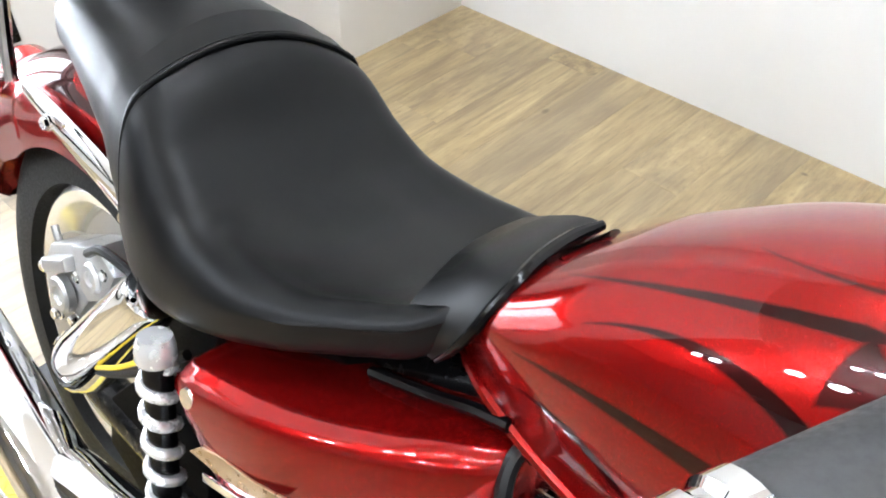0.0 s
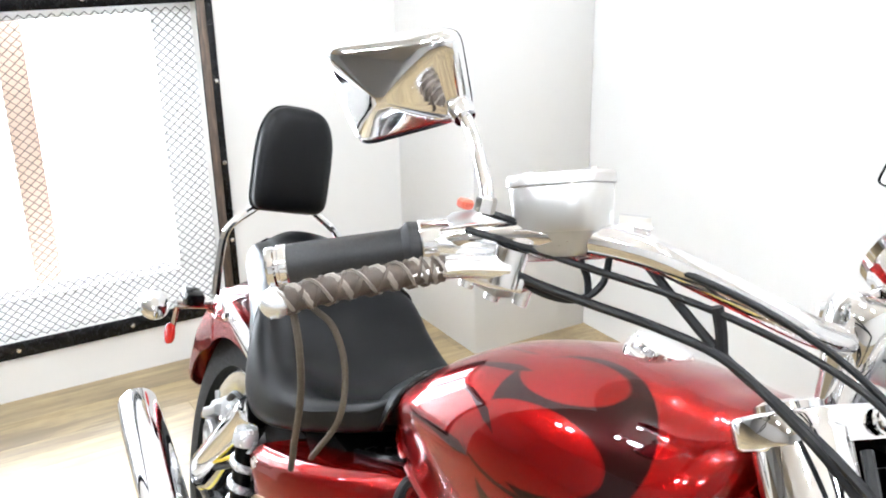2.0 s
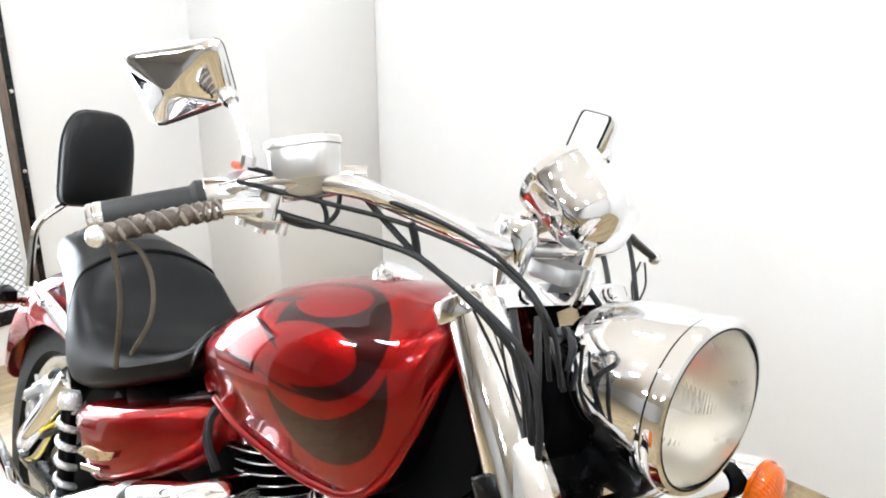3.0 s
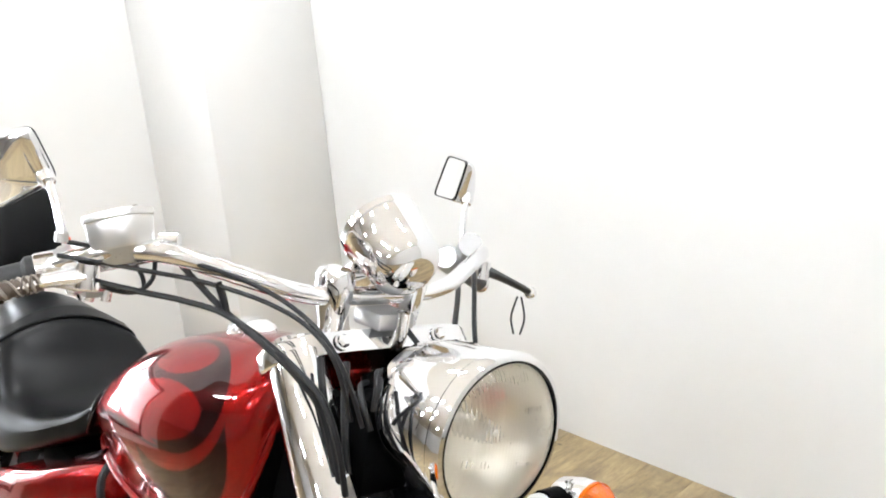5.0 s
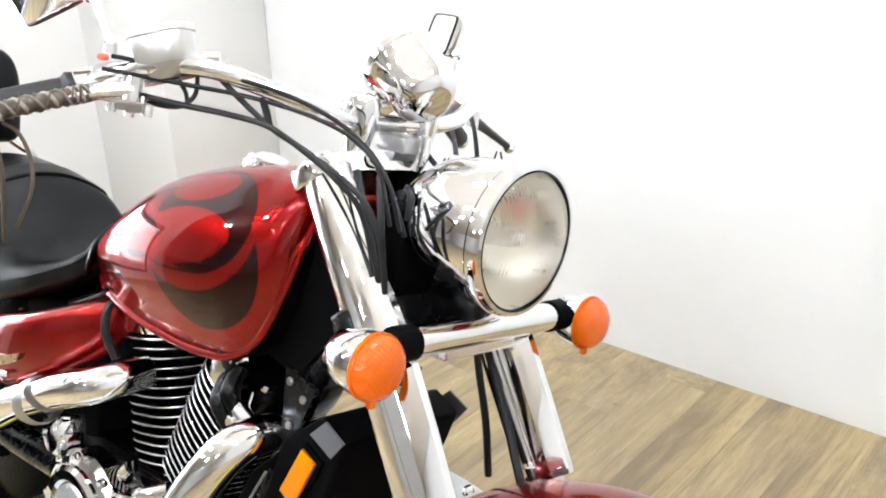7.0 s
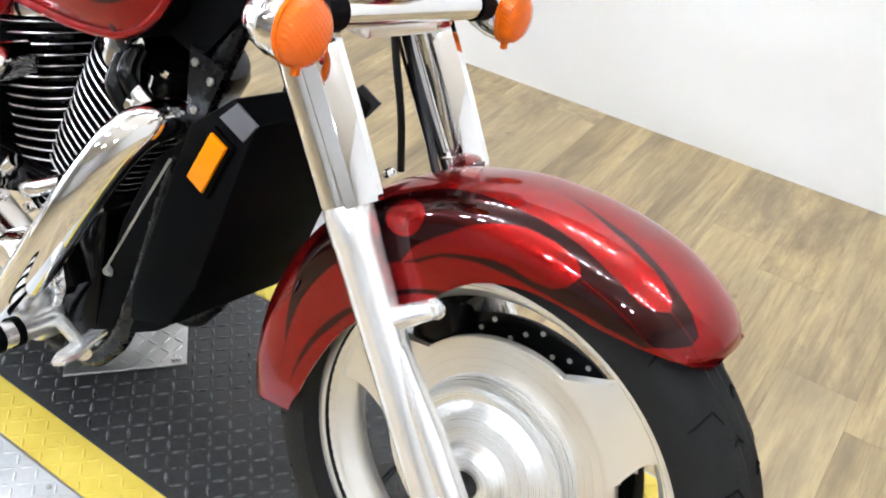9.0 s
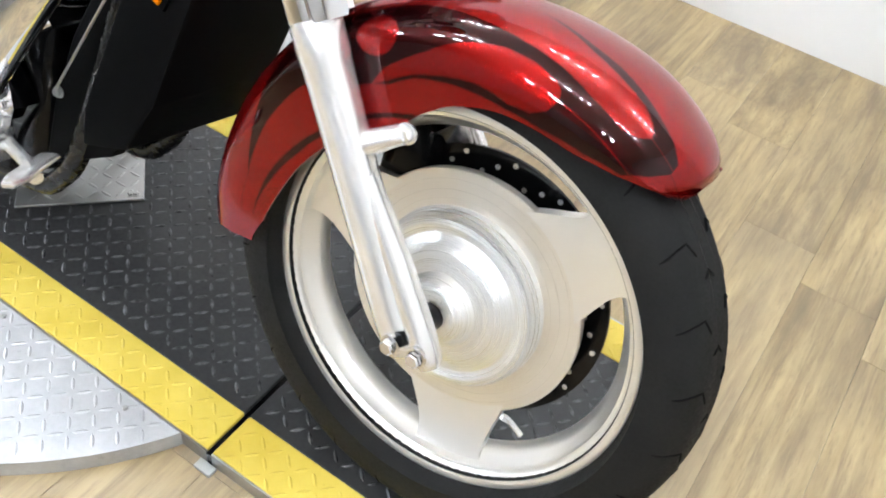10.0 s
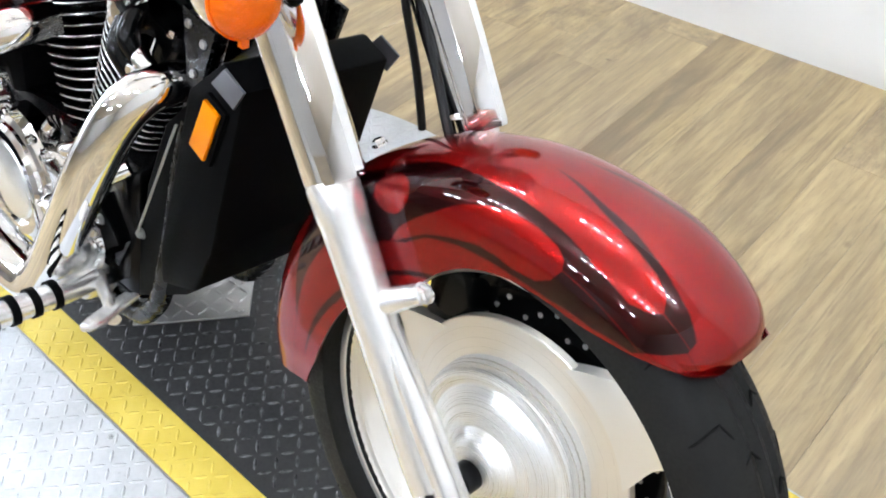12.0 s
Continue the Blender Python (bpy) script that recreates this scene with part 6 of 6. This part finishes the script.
# plug covers between tank and front cylinder
part("plug_cover", loft([[Vector((x0 + r * math.cos(a) * 0.7, y0 + 0.0 * r, z0 + r * math.sin(a))) for a in (2 * math.pi * k / 20 for k in range(20))] for x0, y0, z0, r in ((-0.625, -0.095, 0.700, 0.034), (-0.620, -0.128, 0.698, 0.034), (-0.618, -0.136, 0.697, 0.026), (-0.618, -0.138, 0.697, 0.004))]), "chrome", engine, "chrome plug cover", sharp=40)
for mat, (a, b) in zip(("gloss_black", "chrome", "gloss_black"), (((-0.585, -0.120, 0.705), (-0.560, -0.135, 0.650)), ((-0.575, -0.115, 0.668), (-0.530, -0.128, 0.640)), ((-0.600, -0.128, 0.690), (-0.572, -0.140, 0.628)))):
    part("coolant_elbow", tube([a, ((a[0] + b[0]) / 2 - 0.004, (a[1] + b[1]) / 2 - 0.012, (a[2] + b[2]) / 2), b], [0.013, 0.015, 0.012], 12), mat, engine)
for x, z in ((-0.558, 0.640), (-0.572, 0.612), (-0.545, 0.625)):
    part("bolt", bolt((x, -0.142, z), (0, -1, 0), 0.010, 0.010), "chrome", engine)
part("plug_lead", tube([(-0.655, -0.095, 0.735), (-0.640, -0.130, 0.745), (-0.615, -0.135, 0.728), (-0.60, -0.13, 0.70)], 0.006, 8), "cable_black", engine)
part("plug_lead", tube([(-0.930, -0.090, 0.705), (-0.935, -0.128, 0.700), (-0.925, -0.140, 0.660), (-0.905, -0.128, 0.615)], 0.007, 8), "cable_black", engine)

# right-hand engine covers
clutch = part("clutch_cover", lathe([(0.0, 0.128), (0.028, 0.126), (0.040, 0.116), (0.044, 0.104), (0.050, 0.102), (0.056, 0.094), (0.056, 0.078), (0.050, 0.072), (0.050, 0.050), (0.054, 0.030), (0.054, 0.0)], (-0.960, -0.105, 0.300), (0, -1, 0), 56), "chrome", engine, "round chrome clutch cover", sharp=30)
part("cover_inset", lathe([(0.0505, 0.0), (0.0505, 0.070), (0.055, 0.066), (0.057, 0.0)], (-0.960, -0.105, 0.300), (0, -1, 0), 48), "satin_metal", clutch, "brushed inset disc")
for k in range(9):
    a = 2 * math.pi * k / 9 + 0.3
    part("cover_bolt", bolt((-0.960 + 0.119 * math.cos(a), -0.140, 0.300 + 0.119 * math.sin(a)), (0, -1, 0), 0.007, 0.010), "chrome", clutch)
case = part("crankcase_cover", loft([[Vector((x, y, z)) for x, z in ((-0.86, 0.40), (-0.78, 0.425), (-0.70, 0.39), (-0.675, 0.31), (-0.70, 0.225), (-0.80, 0.195), (-0.87, 0.22))] for y in (-0.10, -0.135, -0.145)]), "chrome", engine, "chrome crankcase cover", sharp=30)
for x, z in ((-0.84, 0.395), (-0.77, 0.405), (-0.705, 0.37), (-0.695, 0.31), (-0.715, 0.24), (-0.80, 0.21)):
    part("cover_bolt", bolt((x, -0.145, z), (0, -1, 0), 0.007, 0.010), "chrome", case)
part("water_pump", lathe([(0, 0.05), (0.03, 0.048), (0.045, 0.036), (0.05, 0.0)], (-0.775, -0.143, 0.315), (0, -1, 0), 32), "chrome", case)
for a, b, r in (((-0.80, -0.13, 0.42), (-0.73, -0.12, 0.455), 0.014), ((-0.86, -0.12, 0.42), (-0.83, -0.13, 0.455), 0.012), ((-0.69, -0.13, 0.41), (-0.65, -0.11, 0.45), 0.012)):
    part("coolant_pipe", tube([a, ((a[0] + b[0]) / 2, a[1] - 0.012, (a[2] + b[2]) / 2), b], r, 12), "chrome", case)
part("starter_cover", loft([[Vector((-1.075 + r * math.cos(a), y, 0.425 + 1.3 * r * math.sin(a))) for a in (2 * math.pi * k / 24 for k in range(24))] for y, r in ((-0.09, 0.036), (-0.14, 0.036), (-0.148, 0.030), (-0.15, 0.004))]), "chrome", engine, "chrome starter cover", sharp=40)

# ---- exhaust
part("front_exhaust_pipe", tube([(-0.520, -0.080, 0.625), (-0.525, -0.120, 0.630), (-0.540, -0.165, 0.605), (-0.580, -0.195, 0.520), (-0.650, -0.210, 0.390), (-0.715, -0.215, 0.285), (-0.760, -0.218, 0.235), (-0.815, -0.222, 0.232), (-0.95, -0.230, 0.255), (-1.15, -0.245, 0.300), (-1.35, -0.256, 0.340)], [0.024, 0.028, 0.031, 0.032, 0.032, 0.032, 0.034, 0.039, 0.045, 0.045, 0.045], 20), "chrome", bike, "chrome exhaust pipe with heat shield")
muf = [Vector((-1.33, -0.256, 0.335)), Vector((-1.868, -0.226, 0.384))]
muffler = part("muffler", lathe([(0, 0.038), (0.03, 0.043), (0.25, 0.044), (0.44, 0.044), (0.522, 0.041), (0.522, 0.036), (0.40, 0.032), (0.40, 0.0)], muf[0], muf[1] - muf[0], 40), "chrome", bike, "chrome muffler", sharp=40)
rear_pipe = part("rear_exhaust_pipe", tube([(-0.835, -0.110, 0.615), (-0.838, -0.160, 0.608), (-0.865, -0.190, 0.592), (-0.950, -0.200, 0.556), (-1.09, -0.206, 0.486), (-1.25, -0.232, 0.388), (-1.40, -0.245, 0.352)], [0.026, 0.028, 0.030, 0.031, 0.032, 0.034, 0.036], 18), "chrome", bike, "chrome exhaust pipe of the rear cylinder")
part("pipe_clamp", lathe([(0, 0.038), (0.012, 0.041), (0.024, 0.041), (0.036, 0.038)], (-0.985, -0.206, 0.530), (-0.9, -0.05, -0.4), 24), "dull_steel", rear_pipe)

# ---- right foot peg and brake pedal
peg = part("foot_peg", tube([(-0.700, -0.150, 0.265), (-0.660, -0.200, 0.276), (-0.650, -0.365, 0.280)], [0.020, 0.019, 0.019], 18), "satin_metal", bike, "foot peg with black rubber rings")
for k in range(5):
    f = 0.42 + 0.125 * k
    p = Vector((-0.659, -0.215, 0.276)).lerp(Vector((-0.650, -0.365, 0.280)), (f - 0.42) / 0.6 + 0.12)
    part("rubber_ring", lathe([(0, 0.017), (0, 0.0225), (0.012, 0.0225), (0.012, 0.017)], p, (0.05, -1, 0.02), 20, close=True), "black_plastic", peg, "black rubber ring")
part("peg_bracket", box(-0.765, -0.70, -0.175, -0.115, 0.205, 0.275, 0.012), "satin_metal", peg)
pedal = part("brake_pedal", tube([(-0.735, -0.130, 0.250), (-0.660, -0.165, 0.270), (-0.585, -0.190, 0.285), (-0.545, -0.205, 0.285)], [0.012, 0.010, 0.010, 0.010], 10), "satin_metal", bike, "satin metal brake pedal")
part("pedal_pad", prism([(-0.045, -0.014), (0.030, -0.018), (0.052, -0.008), (0.052, 0.010), (0.030, 0.018), (-0.045, 0.014)], 0.010, Matrix.Translation((-0.560, -0.200, 0.285)) @ Matrix.Rotation(radians(-70), 4, "Z") @ Matrix.Rotation(radians(20), 4, "X"), 0.003), "satin_metal", pedal)
# side stand on the left
part("side_stand", tube([(-0.90, 0.12, 0.200), (-0.86, 0.20, 0.110), (-0.83, 0.265, 0.078)], [0.014, 0.012, 0.011], 12), "frame_black", bike, "black side stand")
part("chrome_damper", tube([(-1.355, -0.168, 0.605), (-1.37, -0.168, 0.585), (-1.49, -0.172, 0.430), (-1.50, -0.172, 0.415)], [0.026, 0.033, 0.041, 0.036], 24), "chrome", bike, "chrome spring cover")
part("wire_bundle", tube([(-1.30, -0.165, 0.56), (-1.36, -0.185, 0.505), (-1.44, -0.19, 0.455), (-1.50, -0.18, 0.44)], 0.006, 8), "cable_black", bike)
part("yellow_wire", tube([(-1.31, -0.175, 0.565), (-1.37, -0.195, 0.510), (-1.42, -0.199, 0.475)], 0.0030, 8), "yellow_wire", bike)
part("seat_hose", tube([(-0.945, -0.128, 0.722), (-0.985, -0.120, 0.704), (-1.03, -0.118, 0.684), (-1.10, -0.112, 0.655)], 0.006, 8), "gloss_black", bike)

# ---------------------------------------------------------------- plank floor
floor = tagged(part("floor", box(X0, X1, Y0, Y1, FLOOR - 0.06, FLOOR - 0.0035), "black_plastic", smooth=False), "oak-look vinyl plank floor", "floor", kind="structure")
# floor of the far showroom
for x0, x1, y0, y1 in ((FX, X1, FY, Y0 - 0.001), (FX, X0 - 0.001, Y0, HY)):
    part("floor_run", box(x0, x1, y0, y1, FLOOR - 0.06, FLOOR), "vinyl_plank", floor, smooth=False)
PW, PL = 0.152, 0.92
rng = random.Random(4)
plank_mesh = finish(box(-PW / 2 + 0.0002, PW / 2 - 0.0002, -PL / 2 + 0.0002, PL / 2 - 0.0002, -0.003, 0, 0.0004, 1), "plank", "vinyl_plank", 60, False)
nx = int((X1 - X0) / PW) + 1
for i in range(nx):
    x = X0 + (i + 0.5) * PW
    if x + PW / 2 > X1 + 0.1:
        break
    y = Y0 - rng.random() * PL  # staggered ends
    while y < Y1:
        ob = new("plank", plank_mesh)
        ob.parent = floor
        a, b = max(y, Y0), min(y + PL, Y1)
        ob.location, ob.scale = (x, (a + b) / 2, FLOOR), (1, (b - a) / PL, 1)
        y += PL
